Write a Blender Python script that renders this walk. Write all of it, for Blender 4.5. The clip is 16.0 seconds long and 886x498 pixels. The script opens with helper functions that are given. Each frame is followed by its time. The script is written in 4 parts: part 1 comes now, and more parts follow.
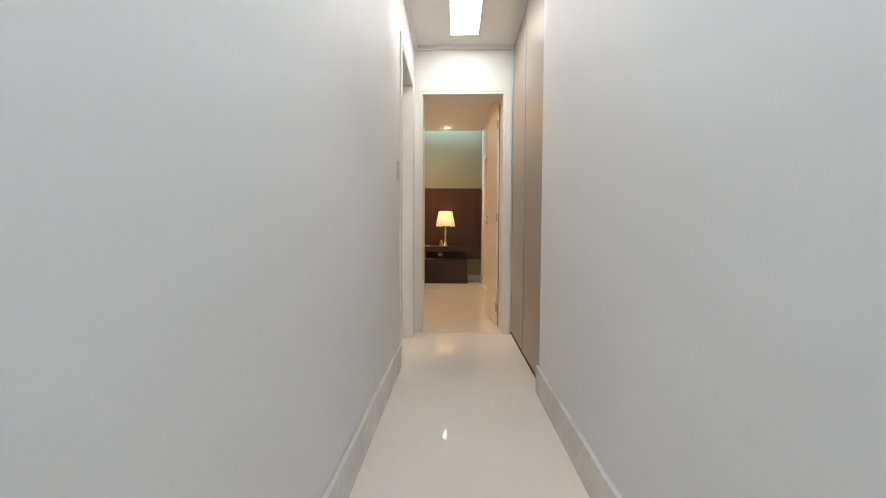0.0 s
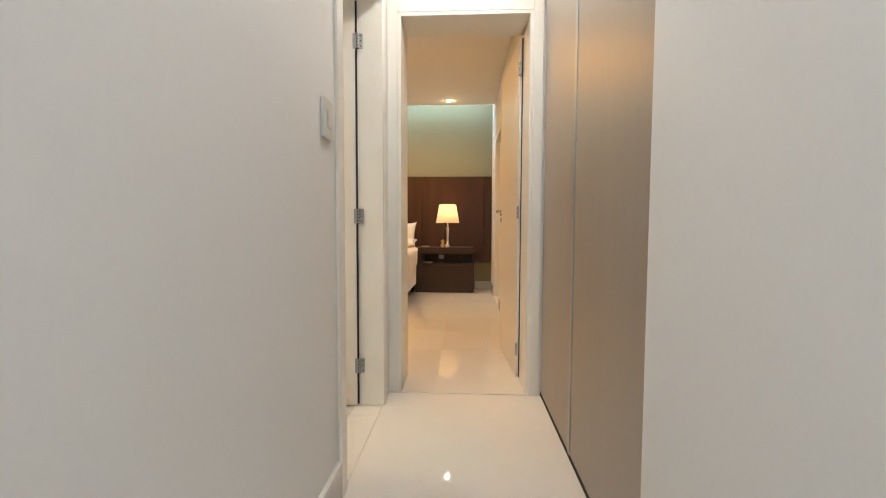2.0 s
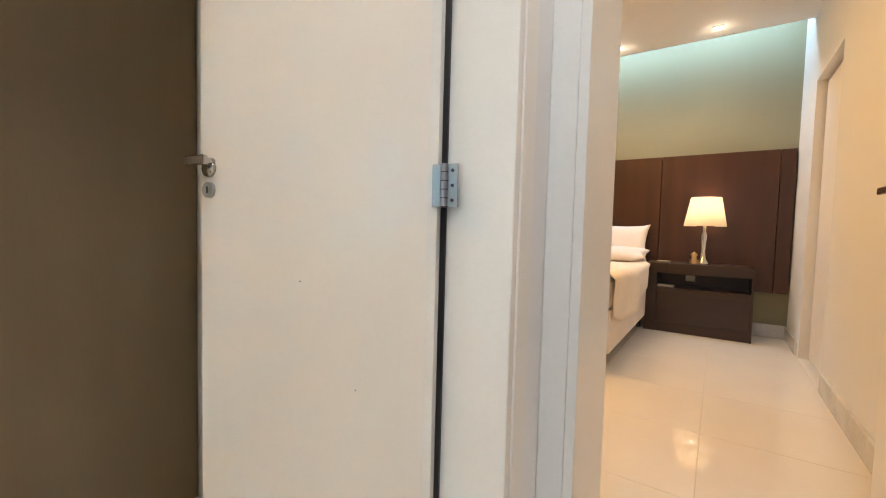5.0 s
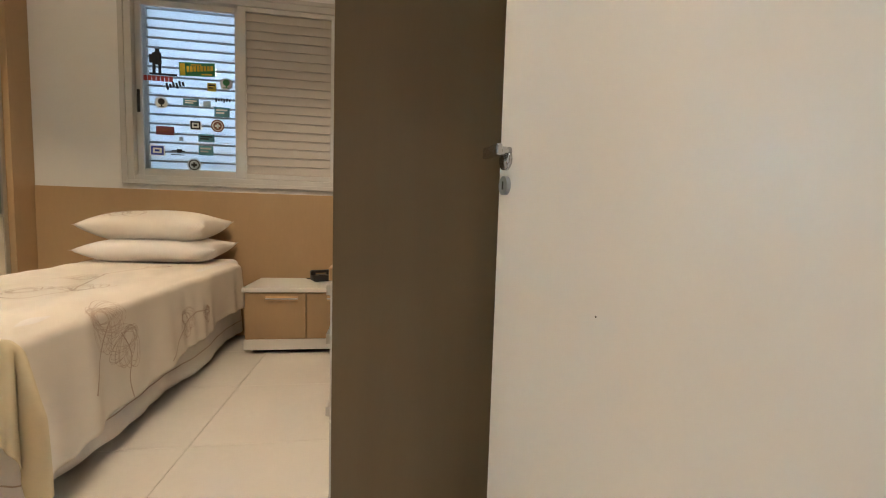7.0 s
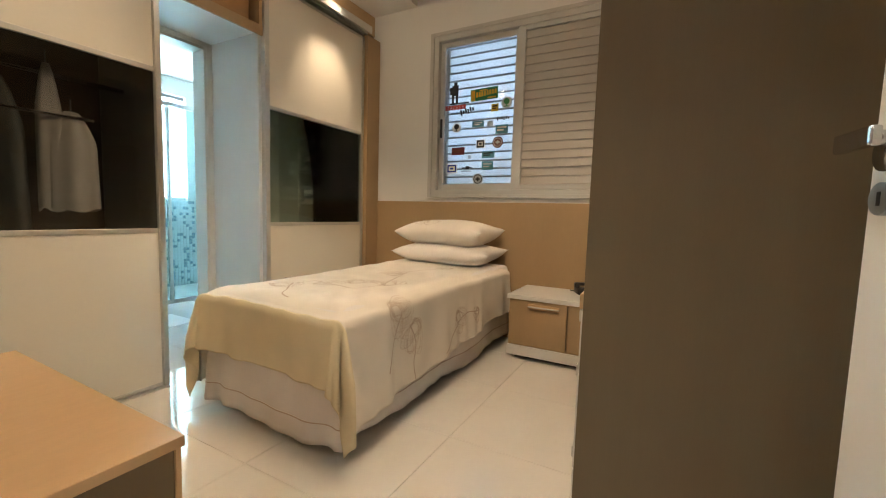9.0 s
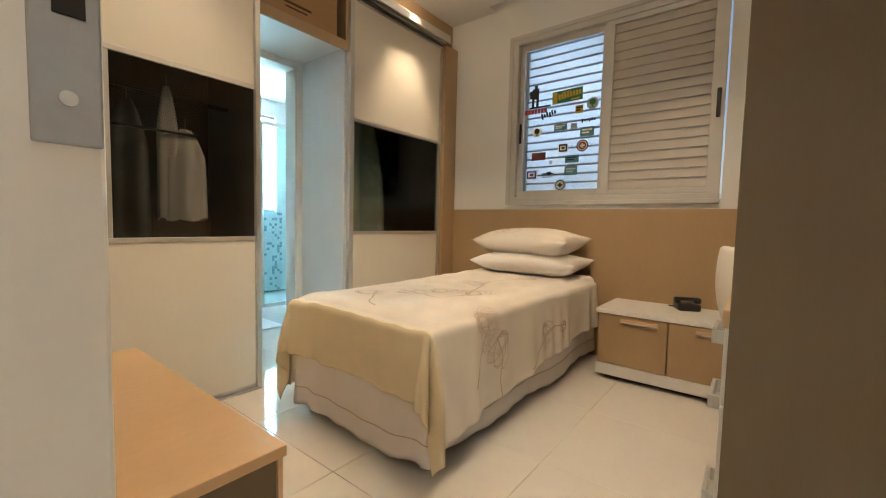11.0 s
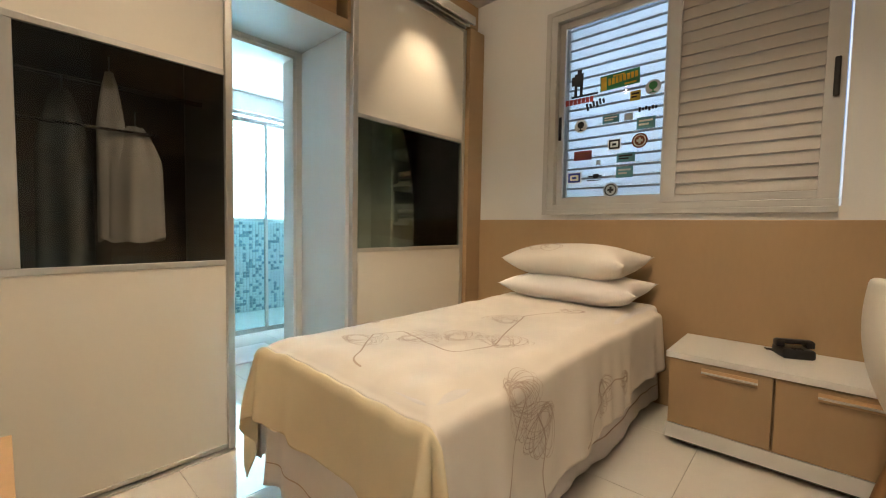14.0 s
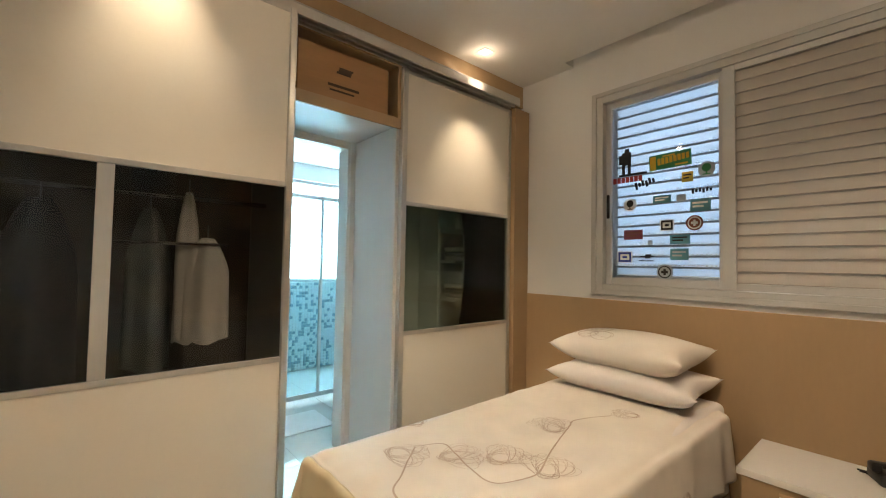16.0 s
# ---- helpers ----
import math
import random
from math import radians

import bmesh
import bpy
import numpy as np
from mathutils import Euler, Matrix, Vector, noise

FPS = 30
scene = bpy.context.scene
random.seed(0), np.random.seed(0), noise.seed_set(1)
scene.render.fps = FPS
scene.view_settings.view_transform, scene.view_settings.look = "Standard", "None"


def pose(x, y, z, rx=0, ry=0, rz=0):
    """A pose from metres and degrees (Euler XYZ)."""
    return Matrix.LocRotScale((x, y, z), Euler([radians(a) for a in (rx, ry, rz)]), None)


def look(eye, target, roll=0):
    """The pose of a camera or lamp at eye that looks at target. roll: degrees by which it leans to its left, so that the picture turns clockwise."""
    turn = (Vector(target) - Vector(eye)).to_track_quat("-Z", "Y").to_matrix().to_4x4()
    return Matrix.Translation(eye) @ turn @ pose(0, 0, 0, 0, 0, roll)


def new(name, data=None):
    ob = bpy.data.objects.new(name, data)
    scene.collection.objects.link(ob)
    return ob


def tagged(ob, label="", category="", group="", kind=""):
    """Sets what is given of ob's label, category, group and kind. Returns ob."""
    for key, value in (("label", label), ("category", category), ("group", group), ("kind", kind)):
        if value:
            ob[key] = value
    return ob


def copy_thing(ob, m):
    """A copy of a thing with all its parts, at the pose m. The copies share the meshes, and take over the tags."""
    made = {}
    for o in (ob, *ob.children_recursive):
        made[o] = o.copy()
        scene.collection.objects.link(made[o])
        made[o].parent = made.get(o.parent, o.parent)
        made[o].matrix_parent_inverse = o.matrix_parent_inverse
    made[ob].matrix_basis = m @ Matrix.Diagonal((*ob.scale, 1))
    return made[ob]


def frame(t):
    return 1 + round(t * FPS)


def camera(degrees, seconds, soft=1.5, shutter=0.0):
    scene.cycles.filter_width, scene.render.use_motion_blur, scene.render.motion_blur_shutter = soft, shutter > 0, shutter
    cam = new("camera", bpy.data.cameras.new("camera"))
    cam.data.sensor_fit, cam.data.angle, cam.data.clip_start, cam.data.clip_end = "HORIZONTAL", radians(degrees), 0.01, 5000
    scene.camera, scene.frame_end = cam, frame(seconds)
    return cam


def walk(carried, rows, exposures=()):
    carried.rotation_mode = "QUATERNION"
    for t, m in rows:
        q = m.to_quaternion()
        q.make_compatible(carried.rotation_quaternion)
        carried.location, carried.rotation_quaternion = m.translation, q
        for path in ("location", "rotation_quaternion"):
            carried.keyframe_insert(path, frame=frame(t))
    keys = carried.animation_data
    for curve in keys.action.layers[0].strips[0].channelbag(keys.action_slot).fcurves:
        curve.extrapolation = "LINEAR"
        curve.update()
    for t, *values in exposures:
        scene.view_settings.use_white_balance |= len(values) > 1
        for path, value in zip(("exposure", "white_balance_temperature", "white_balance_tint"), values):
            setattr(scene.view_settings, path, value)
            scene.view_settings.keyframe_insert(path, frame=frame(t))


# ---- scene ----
cam = camera(95.2, 16.0, soft=1.1)
PATH = [
    (0, (0.283, 1.41, 0.885), (0.222, 3.408, 0.81), 0.3),
    (0.5, (0.29, 1.675, 0.884), (0.232, 3.672, 0.801), 0.2),
    (1, (0.315, 2.015, 0.905), (0.242, 4.01, 0.804), 0.2),
    (1.5, (0.338, 2.37, 0.918), (0.251, 4.366, 0.815), 0.2),
    (2, (0.342, 2.732, 0.95), (0.24, 4.727, 0.844), 0.2),
    (2.5, (0.328, 3.1, 0.96), (0.197, 5.093, 0.853), 0.3),
    (3, (0.318, 3.448, 0.962), (0.132, 5.437, 0.855), 0.4),
    (5.5, (0.141, 4.305, 0.927), (-1.3, 5.686, 0.811), 1.6),
    (6, (0.07, 4.387, 0.951), (-1.648, 5.4, 0.801), 1.3),
    (6.5, (0.018, 4.426, 0.942), (-1.863, 5.09, 0.799), 1.7),
    (7, (-0.021, 4.453, 0.941), (-1.99, 4.765, 0.788), 1.7),
    (7.5, (-0.054, 4.462, 0.943), (-2.048, 4.428, 0.783), 1.8),
    (8, (-0.139, 4.468, 0.964), (-2.095, 4.083, 0.8), 1.9),
    (8.5, (-0.152, 4.462, 0.97), (-2.022, 3.773, 0.801), 1.8),
    (9, (-0.173, 4.486, 0.978), (-1.923, 3.533, 0.806), 1.7),
    (9.5, (-0.149, 4.46, 0.964), (-1.811, 3.359, 0.802), 1.6),
    (12, (-0.312, 4.284, 0.957), (-1.868, 3.034, 0.831), 1.2),
    (12.5, (-0.4, 4.231, 0.957), (-1.942, 2.963, 0.832), 1.1),
    (13, (-0.485, 4.165, 0.948), (-2.014, 2.881, 0.827), 1.1),
    (13.5, (-0.581, 4.117, 0.961), (-2.082, 2.801, 0.841), 1.0),
    (14, (-0.646, 4.061, 1.019), (-2.124, 2.718, 0.912), 1.0),
    (14.5, (-0.659, 4.05, 1.125), (-2.108, 2.674, 1.04), 1.0),
    (15, (-0.655, 4.066, 1.211), (-2.075, 2.658, 1.169), 1.0),
    (15.5, (-0.658, 4.083, 1.279), (-2.033, 2.63, 1.294), 1.0),
    (16, (-0.652, 4.095, 1.304), (-1.951, 2.576, 1.377), 1.0),
]
EXPOSURES = [(0, -0.08, 6450, 10), (1, 0.0, 6550, 10), (2, 0.1, 6750, 10), (3, 0.2, 6950, 10), (5.3, 0.36, 5850, 10), (6.2, 0.22, 5850, 10), (7.2, 0.02, 6350, 10), (8, -0.04, 6450, 10), (9, 0.04, 6500, 10), (9.6, 0.09, 6500, 10), (12, 0.08, 6450, 10), (14, 0.04, 6350, 10), (16, -0.02, 6250, 10)]
walk(cam, [(t, look(eye, target, roll)) for t, eye, target, roll in PATH], EXPOSURES)

# ---------- light ----------
world = bpy.data.worlds.new("sky")
scene.world = world
world.use_nodes = True
wn = world.node_tree.nodes
sky = wn.new("ShaderNodeTexSky")
sky.sky_type, sky.sun_disc = "NISHITA", False
sky.sun_elevation, sky.sun_rotation = radians(48), radians(200)
wn["Background"].inputs[1].default_value = 0.12
world.node_tree.links.new(sky.outputs[0], wn["Background"].inputs[0])
sun = new("sun", bpy.data.lights.new("sun", "SUN"))
sun.data.energy, sun.data.angle, sun.data.color = 2.5, radians(0.5), (1, 0.95, 0.88)
sun.matrix_world = look((4, -14, 15), (0, 0, 0))


def lamp(name, kind, energy, color, m, size=0.1, size_y=0, spot=70, blend=0.6):
    ob = new(name, bpy.data.lights.new(name, kind))
    ob.data.energy, ob.data.color = energy, color
    ob.matrix_world = m
    if kind == "AREA":
        ob.data.shape, ob.data.size, ob.data.size_y = "RECTANGLE", size, size_y or size
    else:
        ob.data.shadow_soft_size = size
    if kind == "SPOT":
        ob.data.spot_size, ob.data.spot_blend = radians(spot), blend
    return ob


WARM, COOL = (1.0, 0.76, 0.50), (0.62, 0.85, 1.0)


# ---------- materials ----------
def mat(name, color, rough=0.5, metal=0.0, vary=0.06, scale=6.0, fine=120.0, bump=0.04, stretch=(1, 1, 1), coat=0.0, per=0.0, dark=None, spec=0.5):
    m = bpy.data.materials.new(name)
    m.use_nodes = True
    n, l = m.node_tree.nodes, m.node_tree.links
    b = n["Principled BSDF"]
    tc = n.new("ShaderNodeTexCoord")
    mp = n.new("ShaderNodeMapping")
    mp.inputs["Scale"].default_value = stretch
    l.new(tc.outputs["Object"], mp.inputs["Vector"])
    big, small = n.new("ShaderNodeTexNoise"), n.new("ShaderNodeTexNoise")
    big.inputs["Scale"].default_value, small.inputs["Scale"].default_value = scale, fine
    big.inputs["Detail"].default_value, small.inputs["Detail"].default_value = 5, 3
    l.new(mp.outputs[0], big.inputs["Vector"])
    l.new(mp.outputs[0], small.inputs["Vector"])
    mix = n.new("ShaderNodeMix")
    mix.data_type = "RGBA"
    lo = dark or tuple(c * (1 - vary * 2) for c in color)
    mix.inputs[6].default_value = (*lo, 1)
    mix.inputs[7].default_value = (*(min(1, c * (1 + vary * 0.6)) for c in color), 1)
    add = n.new("ShaderNodeMath")
    add.operation = "MULTIPLY_ADD"
    l.new(small.outputs[0], add.inputs[0])
    add.inputs[1].default_value = 0.35
    l.new(big.outputs[0], add.inputs[2])
    last = add
    if per:
        info = n.new("ShaderNodeObjectInfo")
        a2 = n.new("ShaderNodeMath")
        a2.operation = "MULTIPLY_ADD"
        l.new(info.outputs["Random"], a2.inputs[0])
        a2.inputs[1].default_value = per
        l.new(add.outputs[0], a2.inputs[2])
        last = a2
    sub = n.new("ShaderNodeMapRange")
    sub.inputs[1].default_value, sub.inputs[2].default_value = 0.4, 0.95 + per
    l.new(last.outputs[0], sub.inputs[0])
    l.new(sub.outputs[0], mix.inputs[0])
    l.new(mix.outputs[2], b.inputs["Base Color"])
    b.inputs["Metallic"].default_value = metal
    b.inputs["Specular IOR Level"].default_value = spec
    rr = n.new("ShaderNodeMapRange")
    rr.inputs[3].default_value, rr.inputs[4].default_value = max(0.02, rough * 0.85), min(1, rough * 1.2)
    l.new(big.outputs[0], rr.inputs[0])
    l.new(rr.outputs[0], b.inputs["Roughness"])
    b.inputs["Coat Weight"].default_value = coat
    if bump:
        bp = n.new("ShaderNodeBump")
        bp.inputs["Strength"].default_value, bp.inputs["Distance"].default_value = bump, 0.01
        l.new(small.outputs[0], bp.inputs["Height"])
        l.new(bp.outputs[0], b.inputs["Normal"])
    return m


def glow(name, color, strength):
    m = bpy.data.materials.new(name)
    m.use_nodes = True
    b = m.node_tree.nodes["Principled BSDF"]
    b.inputs["Base Color"].default_value = (*color, 1)
    b.inputs["Emission Color"].default_value = (*color, 1)
    b.inputs["Emission Strength"].default_value = strength
    return m


def glass(name, tint, gloss=0.08, rough=0.02):
    m = bpy.data.materials.new(name)
    m.use_nodes = True
    n, l = m.node_tree.nodes, m.node_tree.links
    n.remove(n["Principled BSDF"])
    t, g, mx, fr = n.new("ShaderNodeBsdfTransparent"), n.new("ShaderNodeBsdfGlossy"), n.new("ShaderNodeMixShader"), n.new("ShaderNodeFresnel")
    t.inputs[0].default_value = (*tint, 1)
    g.inputs["Roughness"].default_value = rough
    fr.inputs[0].default_value = 1.45
    l.new(fr.outputs[0], mx.inputs[0])
    l.new(t.outputs[0], mx.inputs[1])
    l.new(g.outputs[0], mx.inputs[2])
    l.new(mx.outputs[0], n["Material Output"].inputs[0])
    return m


def translucent(name, color, share, tcolor=None):
    m = mat(name, color, 0.6, vary=0.03)
    n, l = m.node_tree.nodes, m.node_tree.links
    t, mx = n.new("ShaderNodeBsdfTranslucent"), n.new("ShaderNodeMixShader")
    t.inputs[0].default_value = (*(tcolor or color), 1)
    mx.inputs[0].default_value = share
    l.new(n["Principled BSDF"].outputs[0], mx.inputs[1])
    l.new(t.outputs[0], mx.inputs[2])
    l.new(mx.outputs[0], n["Material Output"].inputs[0])
    return m


M = dict(
    wall=mat("white_wall_paint", (0.74, 0.745, 0.745), 0.6, vary=0.025, scale=1.3, fine=90, bump=0.025),
    ceil=mat("ceiling_paint", (0.78, 0.77, 0.75), 0.8, vary=0.02, scale=1.0, fine=60),
    green=mat("olive_wall_paint", (0.27, 0.26, 0.17), 0.6, vary=0.04, scale=1.5, fine=90),
    dado=mat("tan_laminate", (0.40, 0.275, 0.152), 0.42, vary=0.05, scale=3, fine=60, stretch=(1, 1, 0.3)),
    desk=mat("warm_beige_laminate", (0.60, 0.40, 0.22), 0.38, vary=0.06, scale=3, fine=50, stretch=(0.3, 1, 1)),
    taupe=mat("taupe_laminate", (0.165, 0.123, 0.068), 0.45, vary=0.06, scale=2, fine=80, stretch=(4, 4, 0.2)),
    cab=mat("greige_laminate", (0.34, 0.29, 0.24), 0.36, vary=0.05, scale=2, fine=70, stretch=(4, 4, 0.2)),
    floor=mat("polished_porcelain", (0.73, 0.70, 0.65), 0.045, vary=0.03, scale=2.5, fine=25, bump=0.0, per=0.15, spec=0.6),
    grout=mat("grey_grout", (0.60, 0.56, 0.50), 0.7),
    door=mat("white_door_enamel", (0.78, 0.74, 0.68), 0.3, vary=0.008, scale=2, fine=150, bump=0.006),
    trim=mat("white_trim_enamel", (0.76, 0.75, 0.71), 0.3, vary=0.03, scale=3, fine=100),
    stone=mat("pale_stone_skirting", (0.66, 0.66, 0.64), 0.2, vary=0.1, scale=5, fine=40, bump=0.08),
    lacq=mat("white_gloss_lacquer", (0.74, 0.70, 0.62), 0.3, vary=0.02, scale=2, fine=60, bump=0.005),
    # white plastic greyed, so the plates carry their shade against the wall
    plastic=mat("aged_white_plastic", (0.60, 0.59, 0.56), 0.4, vary=0.03),
    panel=mat("white_melamine", (0.74, 0.73, 0.71), 0.35, vary=0.03, scale=2, fine=90),
    alu=mat("anodised_aluminium", (0.62, 0.61, 0.58), 0.32, 0.85, vary=0.05, fine=200, stretch=(1, 1, 0.1)),
    frame=mat("grey_white_powder_coat", (0.52, 0.52, 0.51), 0.4, 0.1, vary=0.04),
    chrome=mat("brushed_chrome", (0.6, 0.6, 0.6), 0.2, 1.0, vary=0.06, fine=150),
    steel=mat("dull_steel", (0.42, 0.44, 0.46), 0.38, 0.9, vary=0.1, fine=150),
    black=mat("black_plastic", (0.012, 0.012, 0.014), 0.35, vary=0.2),
    # near-black shade for gaps, recess and slot; also the dark telephone keys
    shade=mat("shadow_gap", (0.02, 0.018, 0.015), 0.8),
    linen=mat("cream_cotton", (0.80, 0.745, 0.675), 0.9, vary=0.05, scale=5, fine=420, bump=0.12, spec=0.2),
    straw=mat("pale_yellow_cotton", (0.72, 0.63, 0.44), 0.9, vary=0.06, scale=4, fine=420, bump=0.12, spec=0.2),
    sheet=mat("white_cotton", (0.80, 0.765, 0.745), 0.9, vary=0.05, scale=4, fine=420, bump=0.12, spec=0.2),
    stitch=mat("taupe_embroidery", (0.55, 0.44, 0.36), 0.9, vary=0.1, fine=300),
    wood=mat("honey_wood", (0.38, 0.19, 0.07), 0.4, vary=0.15, scale=6, fine=60, stretch=(6, 6, 0.6)),
    redwood=mat("dark_red_veneer", (0.056, 0.018, 0.008), 0.35, vary=0.2, scale=2.2, fine=50, stretch=(5, 5, 0.4)),
    darkwood=mat("wenge_veneer", (0.03, 0.013, 0.008), 0.35, vary=0.2, scale=3, fine=60, stretch=(0.5, 5, 5)),
    leather=mat("white_leatherette", (0.74, 0.70, 0.63), 0.45, vary=0.04, fine=220, bump=0.1),
    carton=mat("brown_cardboard", (0.36, 0.21, 0.1), 0.8, vary=0.06, fine=90, stretch=(1, 1, 6)),
    print=mat("dark_print", (0.06, 0.035, 0.02), 0.7),
    gold=mat("satin_brass", (0.62, 0.45, 0.22), 0.28, 0.9),
    lampshade=translucent("pleated_cream_shade", (0.72, 0.60, 0.42), 0.5),
    # white slats greyed: the inner shutter's shade is put into the colour
    blind_shaded=mat("white_shutter_slat", (0.45, 0.42, 0.385), 0.45, vary=0.03),
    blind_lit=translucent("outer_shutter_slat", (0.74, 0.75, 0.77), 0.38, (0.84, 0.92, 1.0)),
    rib=mat("grey_slat_rib", (0.30, 0.31, 0.33), 0.5),
    frost=translucent("frosted_glass", (0.8, 0.85, 0.86), 0.9, (0.9, 0.97, 1.0)),
    glass=glass("clear_glass", (0.93, 0.96, 0.97)),
    shower=glass("greenish_shower_glass", (0.80, 0.93, 0.95)),
    tint=glass("smoked_glass", (0.60, 0.60, 0.585)),
    tint_g=glass("green_smoked_glass", (0.70, 0.79, 0.73)),
    mosaic_a=mat("pale_mosaic", (0.70, 0.74, 0.76), 0.15, vary=0.05),
    mosaic_b=mat("blue_mosaic", (0.30, 0.42, 0.50), 0.15, vary=0.2),
    cloth_w=mat("white_shirt", (0.80, 0.78, 0.73), 0.9, vary=0.08),
    cloth_d=mat("navy_cloth", (0.02, 0.022, 0.035), 0.9, vary=0.2),
    cloth_g=mat("grey_cloth", (0.25, 0.27, 0.26), 0.9, vary=0.2),
    # darkness of the closed left bay is put into this colour
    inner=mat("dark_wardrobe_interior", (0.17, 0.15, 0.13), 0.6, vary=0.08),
    lens_w=glow("warm_lamp_lens", (1.0, 0.80, 0.55), 14),
    lens_c=glow("white_panel_diffuser", (1.0, 0.97, 0.92), 5),
    lens_k=glow("cool_tube", (0.75, 0.95, 1.0), 6),
)


# ---------- builders ----------
def bm_box(bm, x0, y0, z0, x1, y1, z1, bevel=0.0, seg=2):
    res = bmesh.ops.create_cube(bm, size=1, matrix=Matrix.LocRotScale(((x0 + x1) / 2, (y0 + y1) / 2, (z0 + z1) / 2), None, (abs(x1 - x0), abs(y1 - y0), abs(z1 - z0))))
    if bevel:
        edges = {e for v in res["verts"] for e in v.link_edges}
        bmesh.ops.bevel(bm, geom=list(edges), offset=bevel, segments=seg, profile=0.5, affect="EDGES")
    return bm


def box(x0, y0, z0, x1, y1, z1, bevel=0.0, seg=2):
    return bm_box(bmesh.new(), x0, y0, z0, x1, y1, z1, bevel, seg)


def boxes(*rows, bevel=0.0):
    bm = bmesh.new()
    for r in rows:
        bm_box(bm, *r, bevel=bevel)
    return bm


def cyl(p, q, r0, r1=None, seg=20, bm=None):
    bm = bm or bmesh.new()
    p, q = Vector(p), Vector(q)
    m = Matrix.Translation((p + q) / 2) @ (q - p).to_track_quat("Z", "Y").to_matrix().to_4x4()
    bmesh.ops.create_cone(bm, cap_ends=True, segments=seg, radius1=r0, radius2=r0 if r1 is None else r1, depth=(q - p).length, matrix=m)
    return bm


def turned(profile, seg=32, x=0, y=0):
    """A turned solid from (radius, height) rows."""
    bm = bmesh.new()
    rings = [[bm.verts.new((x + r * math.cos(2 * math.pi * i / seg), y + r * math.sin(2 * math.pi * i / seg), z)) for i in range(seg)] for r, z in profile]
    for a, b in zip(rings, rings[1:]):
        for i in range(seg):
            bm.faces.new((a[i], a[(i + 1) % seg], b[(i + 1) % seg], b[i]))
    return bm


def sheet(fn, nu, nv):
    bm = bmesh.new()
    g = [[bm.verts.new(fn(i / nu, j / nv)) for j in range(nv + 1)] for i in range(nu + 1)]
    for i in range(nu):
        for j in range(nv):
            bm.faces.new((g[i][j], g[i + 1][j], g[i + 1][j + 1], g[i][j + 1]))
    return bm


def ribbon(points, normal_of, width):
    """A thin strip of thread along points."""
    bm = bmesh.new()
    rows = []
    for i, p in enumerate(points):
        d = (points[min(i + 1, len(points) - 1)] - points[max(i - 1, 0)])
        side = d.cross(normal_of(p))
        if side.length < 1e-6:
            side = Vector((1, 0, 0))
        side = side.normalized() * width / 2
        rows.append((bm.verts.new(p - side), bm.verts.new(p + side)))
    for a, b in zip(rows, rows[1:]):
        bm.faces.new((a[0], b[0], b[1], a[1]))
    return bm


def mesh_of(name, bm, material, smooth=False):
    me = bpy.data.meshes.new(name)
    bmesh.ops.recalc_face_normals(bm, faces=bm.faces)
    bm.to_mesh(me)
    bm.free()
    me.materials.append(material)
    if smooth:
        me.shade_smooth()
    return me


def part(name, bm, material, parent=None, label="", smooth=False):
    ob = new(name, mesh_of(name, bm, material, smooth))
    if parent is not None:
        ob.parent = parent
    if label:
        tagged(ob, label)
    return ob


def thing(name, x, y, z, label, category, group="", kind="", rz=0):
    ob = new(name)
    ob.matrix_world = pose(x, y, z, 0, 0, rz)
    return tagged(ob, label, category, group, kind)


def struct(name, bm, material, label, category, smooth=False):
    return tagged(part(name, bm, material, None, "", smooth), label, category, "", "structure")


def solid(ob, thick, offset=0):
    md = ob.modifiers.new("thickness", "SOLIDIFY")
    md.thickness, md.offset = thick, offset
    return ob


# ---------- the shell ----------
CX0, CX1, CY, CZ = -0.085, 0.757, 5.01, 2.52        # corridor faces
BX0, BX1, BY0, BY1, BZ = -3.265, -0.235, 1.5, 4.86, 2.76   # bedroom faces
SY0, SY1, SX0, SX1, SZ = 5.25, 9.02, -3.6, 0.77, 2.70      # suite faces
HTOP = 2.9
struct("wall_corridor_left", boxes((BX1, -1.5, -0.1, CX0, 4.13, HTOP), (BX1, 4.13, 2.14, CX0, 4.83, HTOP), (BX1, 4.83, -0.1, CX0, SY0, HTOP)), M["wall"], "smooth white painted corridor wall with a doorway", "wall")
struct("wall_corridor_right", boxes((CX1, -1.5, -0.1, CX1 + 0.15, 3.665, HTOP)), M["wall"], "smooth white painted corridor wall", "wall")
struct("wall_corridor_end", boxes((CX0, CY, -0.1, -0.03, SY0, HTOP), (-0.03, CY, 2.128, 0.715, SY0, HTOP), (0.715, CY, -0.1, 1.4, SY0, HTOP)), M["wall"], "white end wall with a doorway to a bedroom", "wall")
struct("wall_corridor_back", boxes((BX1, -1.65, -0.1, CX1 + 0.15, -1.5, HTOP)), M["wall"], "plain white wall closing the corridor", "wall")
struct("ceiling_corridor", boxes((CX0, -1.5, CZ, 1.4, CY, HTOP)), M["ceil"], "white plaster corridor ceiling", "ceiling")
struct("cornice", boxes((CX0, -1.5, CZ - 0.035, CX0 + 0.03, CY, CZ), (CX0 + 0.03, CY - 0.03, CZ - 0.035, 0.775, CY, CZ)), M["ceil"], "thin white plaster shadow cornice", "trim")
struct("wall_bedroom_window", boxes((BX0 - 0.2, 0.3, -0.1, BX0, 2.67, HTOP), (BX0 - 0.2, 4.156, -0.1, BX0, SY0, HTOP), (BX0 - 0.2, 2.67, -0.1, BX0, 4.156, 1.15), (BX0 - 0.2, 2.67, 2.47, BX0, 4.156, HTOP)), M["wall"], "cream white wall with a window opening", "wall")
